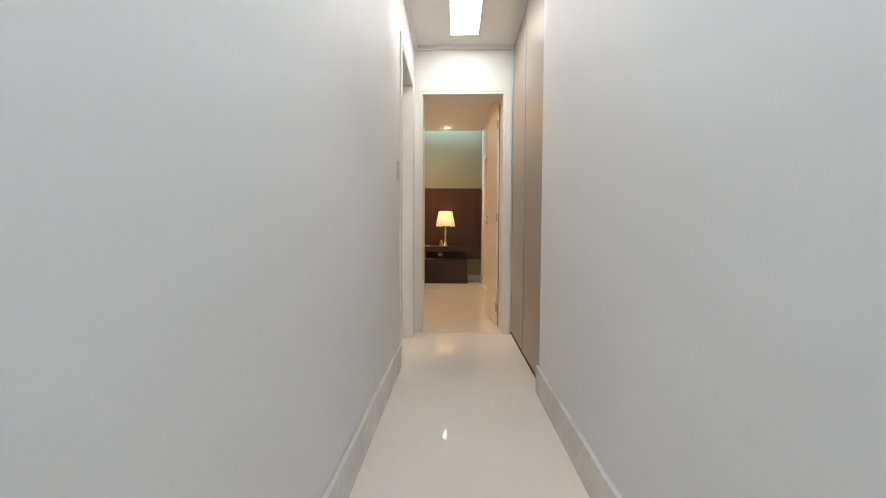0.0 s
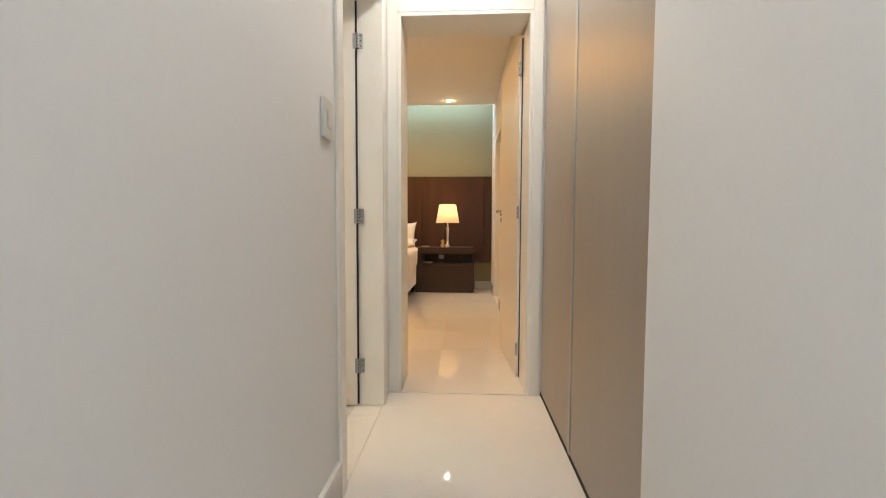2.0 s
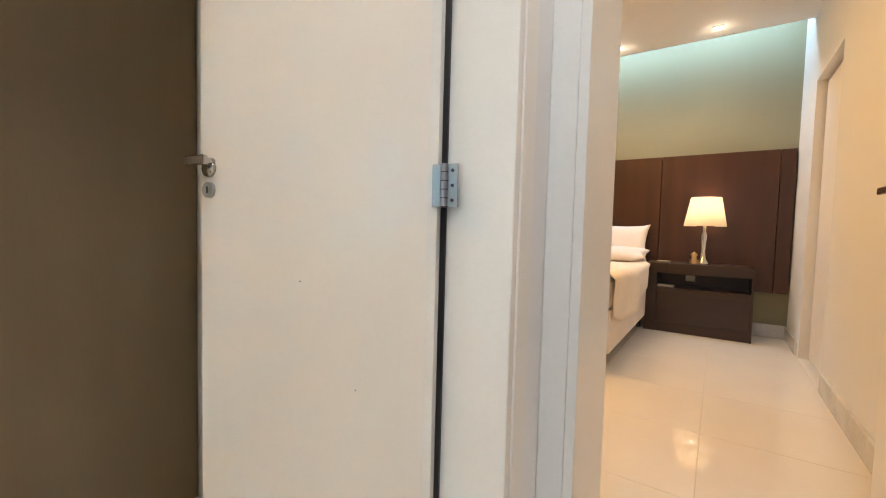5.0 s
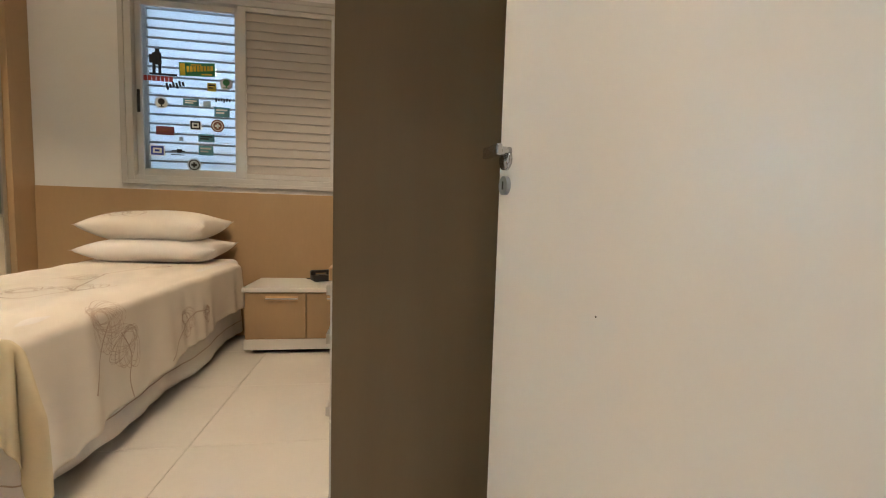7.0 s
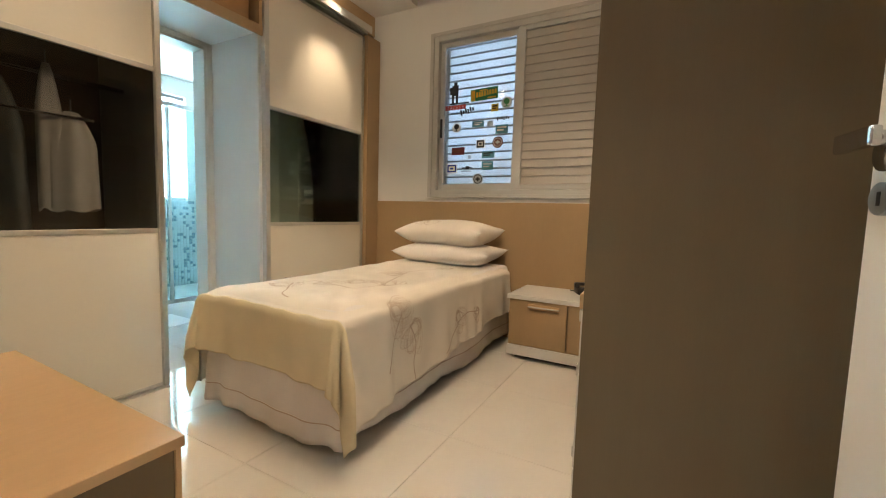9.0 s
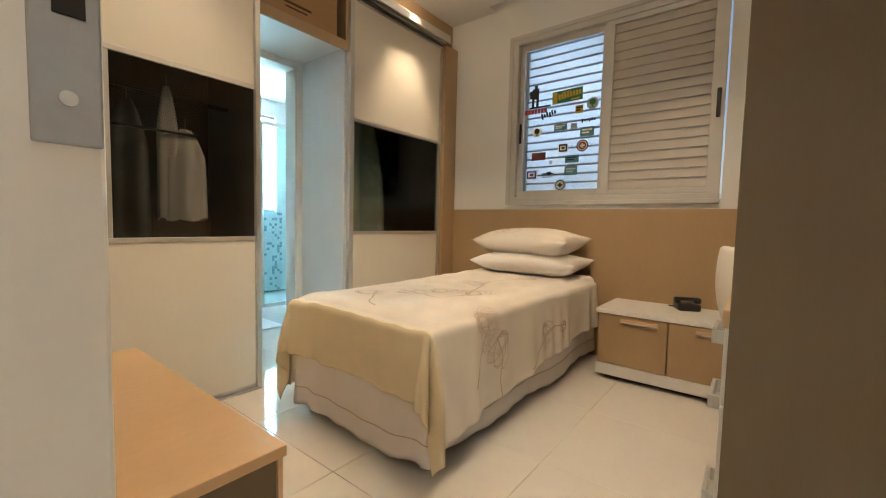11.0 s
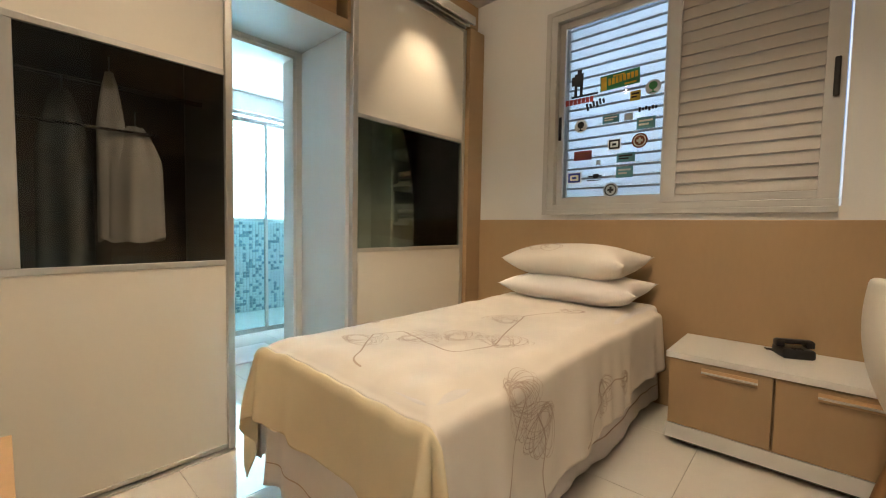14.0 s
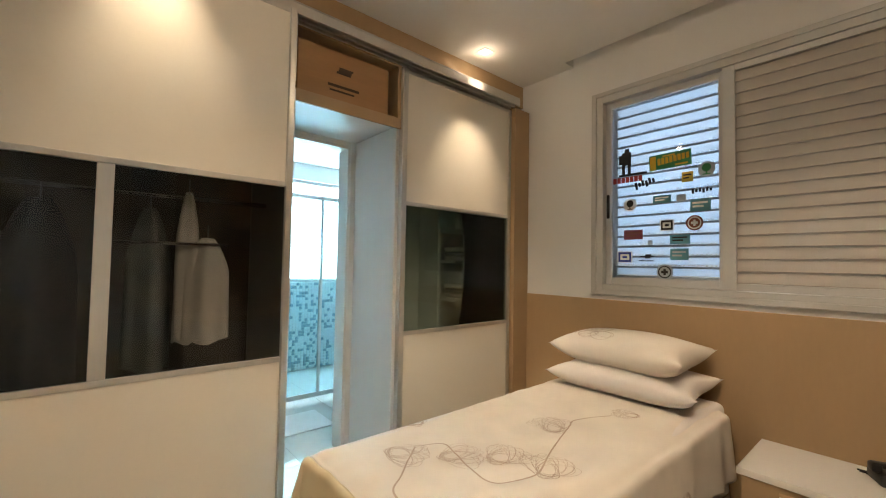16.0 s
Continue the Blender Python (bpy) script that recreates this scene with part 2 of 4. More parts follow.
struct("wall_bedroom_right", boxes((BX0, BY1, -0.1, BX1, SY0, HTOP)), M["wall"], "plain white bedroom wall", "wall")
struct("wall_bathroom_door", boxes((BX0, BY0 - 0.12, -0.1, -1.99, BY0, HTOP), (-1.38, BY0 - 0.12, -0.1, BX1, BY0, HTOP), (-1.99, BY0 - 0.12, 2.12, -1.38, BY0, HTOP)), M["wall"], "white wall with a doorway to the bathroom", "wall")
struct("ceiling_bedroom", boxes((BX0 + 0.11, BY0, BZ, BX1, BY1, HTOP), (BX0, BY0, BZ, BX0 + 0.11, 2.48, HTOP), (BX0, 2.48, BZ + 0.08, BX0 + 0.11, BY1, HTOP)), M["ceil"], "white plaster ceiling with a curtain recess", "ceiling")
struct("dado", box(BX0, 2.09, 0.0, BX0 + 0.018, BY1, 1.084, 0.002), M["dado"], "tan laminate half-height wall panel behind the bed", "wall panel")
struct("wall_suite_head", boxes((SX0, SY1, -0.1, 1.4, SY1 + 0.15, 3.1)), M["green"], "olive green painted wall above a dark headboard", "wall")
struct("wall_suite_right", boxes((SX1, SY0, -0.1, SX1 + 0.15, 7.55, 3.1), (SX1, 8.35, -0.1, SX1 + 0.15, SY1, 3.1), (SX1, 7.55, 2.12, SX1 + 0.15, 8.35, 3.1)), M["wall"], "cream wall with a narrow doorway", "wall")
struct("wall_suite_left", boxes((SX0 - 0.15, SY0, -0.1, SX0, SY1, 3.1), (SX0, SY0 - 0.15, -0.1, BX0 - 0.2, SY0, 3.1)), M["wall"], "plain cream wall of the far bedroom", "wall")
struct("ceiling_suite", boxes((SX0, SY0, SZ, SX1, 8.62, 2.82), (SX0, 8.62, 3.0, SX1, SY1, 3.1), (SX0, 8.60, 2.82, SX1, 8.62, 3.1)), M["ceil"], "white plaster ceiling with a light slot", "ceiling")
struct("wall_closet_behind", boxes((SX1 + 0.15, 7.5, -0.1, 1.6, 7.55, 2.9), (SX1 + 0.15, 8.35, -0.1, 1.6, 8.4, 2.9), (1.6, 7.5, -0.1, 1.65, 8.4, 2.9), (SX1 + 0.15, 7.5, 2.85, 1.65, 8.4, 2.9)), M["wall"], "white walls of a small lobby", "wall")


def skirting(name, rows):
    struct(name, boxes(*rows, bevel=0.004), M["stone"], "pale stone skirting with a worn top edge", "skirting")


skirting("baseboard_corridor_left", [(CX0, -1.5, 0, -0.068, 4.06, 0.15)])
skirting("baseboard_corridor_right", [(0.739, -1.5, 0, CX1, 3.675, 0.15)])
skirting("baseboard_suite", [(SX1 - 0.016, SY0, 0, SX1, 7.48, 0.12), (SX1 - 0.016, 8.41, 0, SX1, SY1 - 0.016, 0.12), (0.52, SY1 - 0.016, 0, SX1, SY1, 0.12)])


def casing(name, plane, a, b, top, face, axis, back, w=0.06):
    """Door frame: lining and casing on both faces."""
    bm = bmesh.new()
    lo, hi = min(face, back) - 0.012, max(face, back) + 0.012
    t = 0.02
    for r in ((a - w, lo, 0, a, hi, top + w), (b, lo, 0, b + w, hi, top + w), (a, lo, top, b, hi, top + w)):
        x0, y0, z0, x1, y1, z1 = r
        # two flat casings, one on each face
        for (p, q) in ((lo, lo + 0.012), (hi - 0.012, hi)):
            if axis == "y":
                bm_box(bm, x0, p, z0, x1, q, z1, 0.003)
            else:
                bm_box(bm, p, x0, z0, q, x1, z1, 0.003)
    ob = struct(name, bm, M["trim"], "white enamelled door casing", "door frame")
    lin = bmesh.new()
    s0, s1 = min(face, back), max(face, back)
    for (x0, z0, x1, z1) in ((a, 0, a + t, top - t), (b - t, 0, b, top - t), (a, top - t, b, top)):
        if axis == "y":
            bm_box(lin, x0, s0 - 0.009, z0, x1, s1 + 0.009, z1, 0.002)
        else:
            bm_box(lin, s0 - 0.009, x0, z0, s1 + 0.009, x1, z1, 0.002)
    part("lining", lin, M["trim"], ob)
    return ob


casing("door_frame_1", "x", 4.12, 4.845, 2.14, CX0, "x", BX1, 0.055)
casing("door_frame_2", "y", -0.03, 0.715, 2.128, CY, "y", SY0, 0.055)
casing("door_frame_3", "y", -1.99, -1.38, 2.12, BY0, "y", BY0 - 0.12, 0.04)


def door(name, hx, hy, ang, length, label, hinges, height=2.095, side=1, handle=True):
    """A flat leaf hinged at (hx, hy), swinging along local +x."""
    ob = tagged(new(name), label, "door", "", "structure")
    ob.matrix_world = pose(hx, hy, 0, 0, 0, ang)
    part("leaf", box(0.0065, -0.0175, 0.01, length, 0.0175, height, 0.002), M["door"], ob)
    part("edge_lipping", box(0.0062, -0.018, 0.0095, 0.026, 0.0182, height + 0.0005, 0.0015), M["trim"], ob, "white hardwood edge lipping")
    # black strip in the hinge gap, in place of the shade there
    part("seal", boxes((-0.004, -0.0165, 0.01, 0.006, 0.004, height)), M["black"], ob, "black strip standing in for the shade in the hinge gap")
    if handle:
        for s in (-1, 1):
            h = part("door_handle", cyl((length - 0.045, s * 0.018, 1.077), (length - 0.045, s * 0.05, 1.077), 0.009), M["chrome"], ob, "chrome lever handle", True)
            part("lever", boxes((length - 0.062, s * 0.042, 1.066, length + 0.010, s * 0.054, 1.089), bevel=0.003), M["chrome"], h)
            part("rose", cyl((length - 0.035, s * 0.0175, 1.062), (length - 0.035, s * 0.026, 1.062), 0.021), M["chrome"], h, "", True)
            kr = part("keyhole_rose", cyl((length - 0.035, s * 0.0175, 1.01), (length - 0.035, s * 0.026, 1.01), 0.019), M["steel"], ob, "round steel keyhole cover")
            part("keyhole", boxes((length - 0.038, s * 0.0262, 1.002, length - 0.032, s * 0.0268, 1.018)), M["black"], kr)
        part("latch_plate", box(length - 0.0005, -0.010, 0.95, length + 0.0015, 0.010, 1.15), M["steel"], ob)
    for z in hinges:
        hg = part("hinge", cyl((-0.009, -0.022 * side, z - 0.038), (-0.009, -0.022 * side, z + 0.038), 0.0065, seg=14), M["steel"], ob, "steel butt hinge")
        part("hinge_plate", box(-0.001, -0.0215 * side, z - 0.038, 0.016, -0.0177 * side, z + 0.038, 0.001), M["steel"], hg)
        part("jamb_plate", box(-0.034, -0.0215 * side, z - 0.038, -0.014, -0.0185 * side, z + 0.038, 0.001), M["steel"], hg)
        for k in range(5):
            part("knuckle", cyl((-0.009, -0.022 * side, z - 0.038 + k * 0.0152), (-0.009, -0.022 * side, z - 0.0365 + k * 0.0152), 0.0073, seg=14), M["black"], hg)
        for k in (-0.026, 0.0, 0.026):
            part("screw", cyl((-0.024, -0.0215 * side, z + k), (-0.024, -0.0228 * side, z + k), 0.0032, seg=10), M["black"], hg)
    return ob


door("door_1", -0.212, 4.822, 180 + 9.1, 0.655, "open white flush door with chrome lever handle", (0.222, 1.007, 1.89), side=-1)
door("door_2", 0.694, 5.262, 93.5, 0.70, "open white flush door of the far bedroom", (0.19, 1.045, 1.91), side=-1)
for u, z in ((0.33, 0.81), (0.18, 0.60)):
    chip = part("paint_chip", cyl((u, 0.0172, z), (u, 0.0179, z), 0.0016, seg=7), M["print"], bpy.data.objects["door_1"], "tiny dark paint chip")
d3 = tagged(part("door_4", box(SX1 + 0.06, 7.57, 0.01, SX1 + 0.095, 8.33, 2.10), M["door"]), "closed white door in the cream wall", "door", "", "structure")
strike = tagged(part("strike_plate", boxes((-0.243, 4.1395, 0.985, -0.221, 4.142, 1.15), bevel=0.001), M["steel"]), "steel strike plate let into the door frame", "strike plate")
part("slot", box(-0.238, 4.142, 1.035, -0.228, 4.1428, 1.115), M["shade"], strike)
part("screw", cyl((-0.232, 4.1415, 1.003), (-0.232, 4.1432, 1.003), 0.003), M["chrome"], strike)

# ---------- corridor things ----------
cab = thing("hall_cabinet", 0.775, 4.4, 0, "built-in greige hall cabinet with tall flush doors", "cabinet")


def loc(ob, bm):
    """Moves a mesh given in the world's axes under ob."""
    bmesh.ops.transform(bm, matrix=ob.matrix_world.inverted(), verts=bm.verts)
    return bm


bpy.context.view_layer.update()
# body coloured near-black, so the gaps round the doors look shaded
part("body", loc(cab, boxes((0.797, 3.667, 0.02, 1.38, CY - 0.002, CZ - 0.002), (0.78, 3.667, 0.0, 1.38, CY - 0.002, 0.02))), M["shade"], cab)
for y0, y1 in ((3.687, 4.360), (4.390, 4.99)):
    part("cabinet_door", loc(cab, box(0.780, y0, 0.022, 0.796, y1, CZ - 0.01, 0.002)), M["cab"], cab)
part("aluminium_pull", loc(cab, box(0.776, 4.3605, 0.022, 0.795, 4.3895, CZ - 0.01, 0.002)), M["steel"], cab, "full-height aluminium pull profile")
part("side_filler", loc(cab, box(0.762, 3.6665, 0.0, 0.796, 3.685, CZ - 0.004, 0.002)), M["cab"], cab)

sw = thing("light_switch", CX0, 3.972, 1.28, "white plastic light switch plate on the wall", "light switch")
part("plate", box(0.0, -0.04, -0.06, 0.012, 0.04, 0.06, 0.004), M["plastic"], sw)
part("rocker", box(0.011, -0.015, -0.028, 0.017, 0.015, 0.028, 0.003), M["plastic"], sw)

pl = thing("ceiling_panel_light", 0.347, 4.39, CZ, "lit white rectangular panel light in the corridor ceiling", "ceiling light")
part("diffuser", box(-0.112, -0.39, -0.008, 0.112, 0.39, -0.003), M["lens_c"], pl)
part("frame", boxes((-0.125, -0.403, -0.012, -0.112, 0.403, 0.0), (0.112, -0.403, -0.012, 0.125, 0.403, 0.0), (-0.112, -0.403, -0.012, 0.112, -0.39, 0.0), (-0.112, 0.39, -0.012, 0.112, 0.403, 0.0)), M["trim"], pl)
lamp("corridor_panel_lamp", "AREA", 10, (1, 0.95, 0.88), look((0.347, 4.39, CZ - 0.015), (0.347, 4.39, 0)), 0.2, 0.75)
# added fill above the rear of the corridor, no fixture known there
lamp("corridor_back_lamp", "AREA", 28, (0.95, 0.97, 1.0), look((0.33, 1.15, CZ - 0.015), (0.33, 1.15, 0)), 0.5, 3.4)

# ---------- downlights ----------
dl = thing("downlight", 0, 0, 0, "small lit square recessed ceiling downlight", "downlight", "recessed downlights")
part("trim", boxes((-0.045, -0.045, -0.006, 0.045, -0.03, 0.0), (-0.045, 0.03, -0.006, 0.045, 0.045, 0.0), (-0.045, -0.03, -0.006, -0.03, 0.03, 0.0), (0.03, -0.03, -0.006, 0.045, 0.03, 0.0), bevel=0.001), M["trim"], dl)
part("lens", cyl((0, 0, -0.004), (0, 0, -0.001), 0.028), M["lens_w"], dl)
# third and fourth downlights are unseen, added to brighten the bedroom
SPOTS = [(-2.62, 2.20, BZ), (-0.8, 2.32, BZ), (-1.36, 3.45, BZ), (-1.9, 3.9, BZ), (0.122, 8.42, SZ), (-0.66, 8.42, SZ)]
dl.matrix_world = pose(*SPOTS[0])
for p in SPOTS[1:]:
    copy_thing(dl, pose(*p))
for i, (x, y, z) in enumerate(SPOTS):
    room = "suite" if i > 3 else "bedroom"
    lamp(room + "_spot", "SPOT", (95, 50, 66, 62, 15, 15)[i], WARM, look((x, y, z - 0.03), (x, y - (0.14 if i < 2 else 0), 1.6 if i < 2 else 0)), 0.03, spot=60 if i < 2 else 125, blend=1.0 if i < 2 else 0.7)
    # extra point fill below each downlight to lift ceiling and upper walls
    lamp(room + "_spill", "POINT", (0.9, 1.2, 4.6, 5.2, 0.6, 0.6)[i], WARM, pose(x, y, z - 0.06), 0.03)
# unseen orange fill added to warm the suite floor, not a fixture
lamp("suite_centre_lamp", "AREA", 42, (1.0, 0.52, 0.16), look((-0.9, 6.9, SZ - 0.02), (-0.9, 6.9, 0)), 1.2, 1.2)
lamp("suite_cove_tube", "AREA", 24, COOL, look((-1.2, 8.8, 2.98), (-1.2, 8.85, 0)), 3.8, 0.1)
lamp("bathroom_daylight", "AREA", 2400, (0.70, 0.91, 1.0), look((-2.4, -1.2, 1.68), (-2.2, 3, 1.2)), 1.35, 1.2)
lamp("window_daylight", "AREA", 27, (0.80, 0.90, 1.0), look((BX0 - 0.5, 3.1, 1.9), (0, 3.1, 1.6)), 1.0, 1.2)

# ---------- bedroom: window ----------
win = tagged(new("window_1"), "sliding window with louvred shutters and stickered glass", "window", "", "structure")
WX = BX0
win.matrix_world = pose(WX, 0, 0)
Y0, Y1, YM, Z0, Z1 = 2.675, 4.147, 3.44, 1.15, 2.465
fr = part("window_frame", boxes((-0.09, Y0, Z0, 0.02, Y0 + 0.045, Z1), (-0.09, Y0 + 0.045, Z0, 0.02, Y1, Z0 + 0.035), (-0.09, Y0 + 0.045, Z1 - 0.045, 0.02, Y1, Z1), bevel=0.003), M["frame"], win)
part("architrave", boxes((0.0, Y0 - 0.035, Z0 - 0.03, 0.026, Y0, Z1 + 0.03), (0.0, Y0, Z0 - 0.03, 0.026, Y1, Z0), (0.0, Y0, Z1, 0.026, Y1, Z1 + 0.03), bevel=0.003), M["frame"], win)
s1 = part("glass_sash", boxes((-0.045, Y0 + 0.048, Z0 + 0.037, -0.02, Y0 + 0.088, Z1 - 0.047), (-0.045, YM - 0.055, Z0 + 0.037, -0.02, YM - 0.01, Z1 - 0.047), (-0.045, Y0 + 0.088, Z0 + 0.037, -0.02, YM - 0.055, Z0 + 0.085), (-0.045, Y0 + 0.088, Z1 - 0.09, -0.02, YM - 0.055, Z1 - 0.047), bevel=0.002), M["frame"], win)
pane = part("pane", box(-0.035, Y0 + 0.086, Z0 + 0.083, -0.031, YM - 0.053, Z1 - 0.088), M["glass"], s1)
pane.visible_shadow = False
part("latch", box(-0.02, Y0 + 0.058, 1.63, -0.008, Y0 + 0.076, 1.79, 0.004), M["black"], s1)
s2 = part("shutter_sash", boxes((-0.015, YM - 0.03, Z0 + 0.037, 0.012, YM + 0.03, Z1 - 0.047), (-0.015, Y1 - 0.075, Z0 + 0.037, 0.012, Y1 - 0.001, Z1 - 0.047), (-0.015, YM + 0.03, Z0 + 0.037, 0.012, Y1 - 0.075, Z0 + 0.075), (-0.015, YM + 0.03, Z1 - 0.08, 0.012, Y1 - 0.075, Z1 - 0.047), bevel=0.002), M["frame"], win)
part("latch", box(0.012, Y1 - 0.045, 1.65, 0.028, Y1 - 0.022, 1.83, 0.006), M["black"], s2)
NS, NO = 18, 17
pitch, pitch_o = (Z1 - 0.08 - Z0 - 0.075) / NS, (Z1 - 0.05 - Z0 - 0.1) / NO


def slat_mesh(name, y0, y1, w, tilt, material, thick=0.004):
    bm = box(-thick / 2, y0, -w / 2, thick / 2, y1, w / 2, 0.0012, 1)
    bmesh.ops.rotate(bm, cent=(0, 0, 0), matrix=Matrix.Rotation(radians(tilt), 3, "Y"), verts=bm.verts)
    return mesh_of(name, bm, material)


def slats(parent, mesh, n, x, z0, step):
    for k in range(n):
        o = new(mesh.name.split(".")[0], mesh)
        o.parent = parent
        o.matrix_basis = pose(x, 0, z0 + (k + 0.5) * step)




def louvre_mesh(y0, y1, step):
    """A bowed louvre: tucked in at the top, bellied, with a dropped lip."""
    prof = [(-0.012, 0.78), (-0.006, 0.45), (0.0, 0.10), (0.005, -0.20), (0.008, -0.42), (0.008, -0.47), (0.003, -0.50), (0.0, -0.42), (-0.005, -0.10), (-0.012, 0.36), (-0.017, 0.78)]
    bm = bmesh.new()
    ends = [[bm.verts.new((x, y, z * step)) for x, z in prof] for y in (y0, y1)]
    for k in range(len(prof)):
        q = (k + 1) % len(prof)
        bm.faces.new((ends[0][k], ends[0][q], ends[1][q], ends[1][k]))
    bm.faces.new(ends[0])
    bm.faces.new(ends[1][::-1])
    return mesh_of("slat", bm, M["blind_shaded"])


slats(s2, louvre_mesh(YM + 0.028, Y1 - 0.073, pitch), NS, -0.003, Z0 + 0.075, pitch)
outer = part("outer_shutter", boxes((-0.16, Y0 + 0.01, Z0 + 0.005, -0.12, Y0 + 0.075, Z1), (-0.16, YM - 0.04, Z0 + 0.005, -0.12, YM + 0.03, Z1), (-0.16, Y0 + 0.075, Z0 + 0.005, -0.12, YM - 0.04, Z0 + 0.1), bevel=0.002), M["frame"], win)
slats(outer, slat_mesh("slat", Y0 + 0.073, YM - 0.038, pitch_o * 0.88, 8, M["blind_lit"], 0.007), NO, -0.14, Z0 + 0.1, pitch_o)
teeth = bmesh.new()
for k in range(25):
    ty = Y0 + 0.078 + k * 0.0246
    bm_box(teeth, -0.005, ty, -0.008, 0.005, ty + 0.012, 0.008)
teeth = mesh_of("slat_link", teeth, M["blind_lit"])
slats(outer, teeth, NO - 1, -0.14, Z0 + 0.1 + pitch_o * 0.5, pitch_o)
# grey strips at the slat lips, painting the shadow band under each slat
slats(outer, slat_mesh("slat_rib", Y0 + 0.073, YM - 0.038, 0.013, 0, M["rib"], 0.010), NO, -0.126, Z0 + 0.1 + pitch_o * 0.30, pitch_o)
# stickers on the glass: rows of (y, z, width, height, colour, kind), in one sheet of paper each
INK = {}
for nm, c in dict(black=(0.015, 0.015, 0.015), red=(0.45, 0.04, 0.02), yellow=(0.62, 0.42, 0.03), green=(0.03, 0.22, 0.08), blue=(0.04, 0.07, 0.4), teal=(0.1, 0.28, 0.34), brown=(0.2, 0.06, 0.03), maroon=(0.22, 0.05, 0.06), white=(0.75, 0.75, 0.72), grey=(0.4, 0.45, 0.48)).items():
    INK[nm] = mat("ink_" + nm, c, 0.5, vary=0.1)
SXP = WX - 0.0295


def sticker(y, z, w, h, ink, label, mark=None, mark_ink="black", disc=False, text=None, tilt=0):
    ob = thing("sticker", SXP, y, z, label, "sticker", "stickers on the window")
    ob.matrix_world = pose(SXP, y, z, tilt, 0, 0)
    if text is None:
        part("paper", cyl((-0.001, 0, 0), (0.0005, 0, 0), w / 2, seg=28) if disc else box(-0.001, -w / 2, -h / 2, 0.0005, w / 2, h / 2), INK[ink], ob)
    if mark == "tree":
        part("print", bm_join(cyl((0.0005, 0, 0.25 * h * 0.4), (0.0014, 0, 0.25 * h * 0.4), w * 0.27, seg=14), box(0.0005, -w * 0.04, -h * 0.36, 0.0014, w * 0.04, 0), box(0.0005, -w * 0.22, -h * 0.36, 0.0014, w * 0.22, -h * 0.3)), INK[mark_ink], ob)
    elif mark == "bars":
        part("print", boxes(*[(0.0005, -w * 0.38, h * (0.12 - 0.3 * k), 0.0014, w * (0.36 - 0.2 * k), h * (0.28 - 0.3 * k)) for k in range(2)]), INK[mark_ink], ob)
    elif mark == "ring":
        part("print", turned([(w * 0.40, 0), (w * 0.40, 0.001), (w * 0.33, 0.001), (w * 0.33, 0)], 28), INK[mark_ink], ob).matrix_basis = pose(0.0006, 0, 0, 0, 90, 0)
        part("emblem", boxes((0.0005, -w * 0.2, -h * 0.08, 0.0014, w * 0.2, h * 0.08), (0.0005, -w * 0.07, -h * 0.2, 0.0014, w * 0.07, h * 0.2)), INK[mark_ink], ob)
    elif mark == "frame":
        part("print", boxes((0.0005, -w * 0.42, -h * 0.42, 0.0014, -w * 0.3, h * 0.42), (0.0005, w * 0.3, -h * 0.42, 0.0014, w * 0.42, h * 0.42), (0.0005, -w * 0.3, h * 0.25, 0.0014, w * 0.3, h * 0.42), (0.0005, -w * 0.3, -h * 0.42, 0.0014, w * 0.3, -h * 0.25), (0.0005, -w * 0.15, -h * 0.1, 0.0014, w * 0.15, h * 0.1)), INK[mark_ink], ob)
    if text is not None:
        part("print", boxes(*text), INK[ink], ob)
    return ob


def bm_join(*bms):
    out = bmesh.new()
    for b in bms:
        me = bpy.data.meshes.new("tmp")
        b.to_mesh(me)
        b.free()
        out.from_mesh(me)
        bpy.data.meshes.remove(me)
    return out


def strip(w, h, n, lean=0.0):
    """Bars in place of unreadable lettering."""
    return [(0.0, -w / 2 + w * (k + 0.12) / n, -h / 2 + (h * 0.25 if k % 3 else 0), 0.0012, -w / 2 + w * (k + 0.8) / n, h / 2 - (h * 0.2 if k % 2 else 0)) for k in range(n)]


ws = thing("shutter_switch", BX0, 4.295, 1.567, "small white wall switch beside the bedroom window", "light switch")
part("plate", box(0.0, -0.011, -0.03, 0.009, 0.011, 0.03, 0.003), M["plastic"], ws)
part("rocker", box(0.009, -0.006, -0.012, 0.013, 0.006, 0.012, 0.002), M["plastic"], ws)

# ---------- bedroom: wardrobe ----------
wr = thing("wardrobe", -1.75, 1.8, 0, "built-in wardrobe with white sliding doors and smoked glass bands", "wardrobe")
bpy.context.view_layer.update()
W = lambda name, bm, m, label="", par=None, smooth=False: part(name, loc(wr, bm), m, par or wr, label, smooth)
W("carcass", boxes((-1.345, 1.505, 0.0, -1.365, 2.13, 2.15), (-1.345, 1.505, 2.19, -1.365, 2.13, 2.52), (-2.03, 1.505, 0.0, -2.05, 2.02, 2.15), (-1.365, 1.505, 2.15, -2.03, 2.03, 2.19), bevel=0.001), M["panel"], "white melamine side panels of the passage")
W("top_box", boxes((-1.365, 1.51, 2.19, -1.385, 2.03, 2.52), (-2.03, 1.51, 2.15, -2.05, 2.035, 2.52), (-1.365, 2.03, 2.13, -2.05, 2.042, 2.195), (-1.385, 1.505, 2.19, -2.03, 1.525, 2.52), (-1.345, 1.51, 2.52, -2.05, 2.035, 2.54)), M["dado"], "tan open shelf above the passage")
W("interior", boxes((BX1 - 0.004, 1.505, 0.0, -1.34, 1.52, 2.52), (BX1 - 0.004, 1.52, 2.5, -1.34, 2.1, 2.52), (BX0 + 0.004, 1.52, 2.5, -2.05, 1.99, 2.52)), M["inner"])
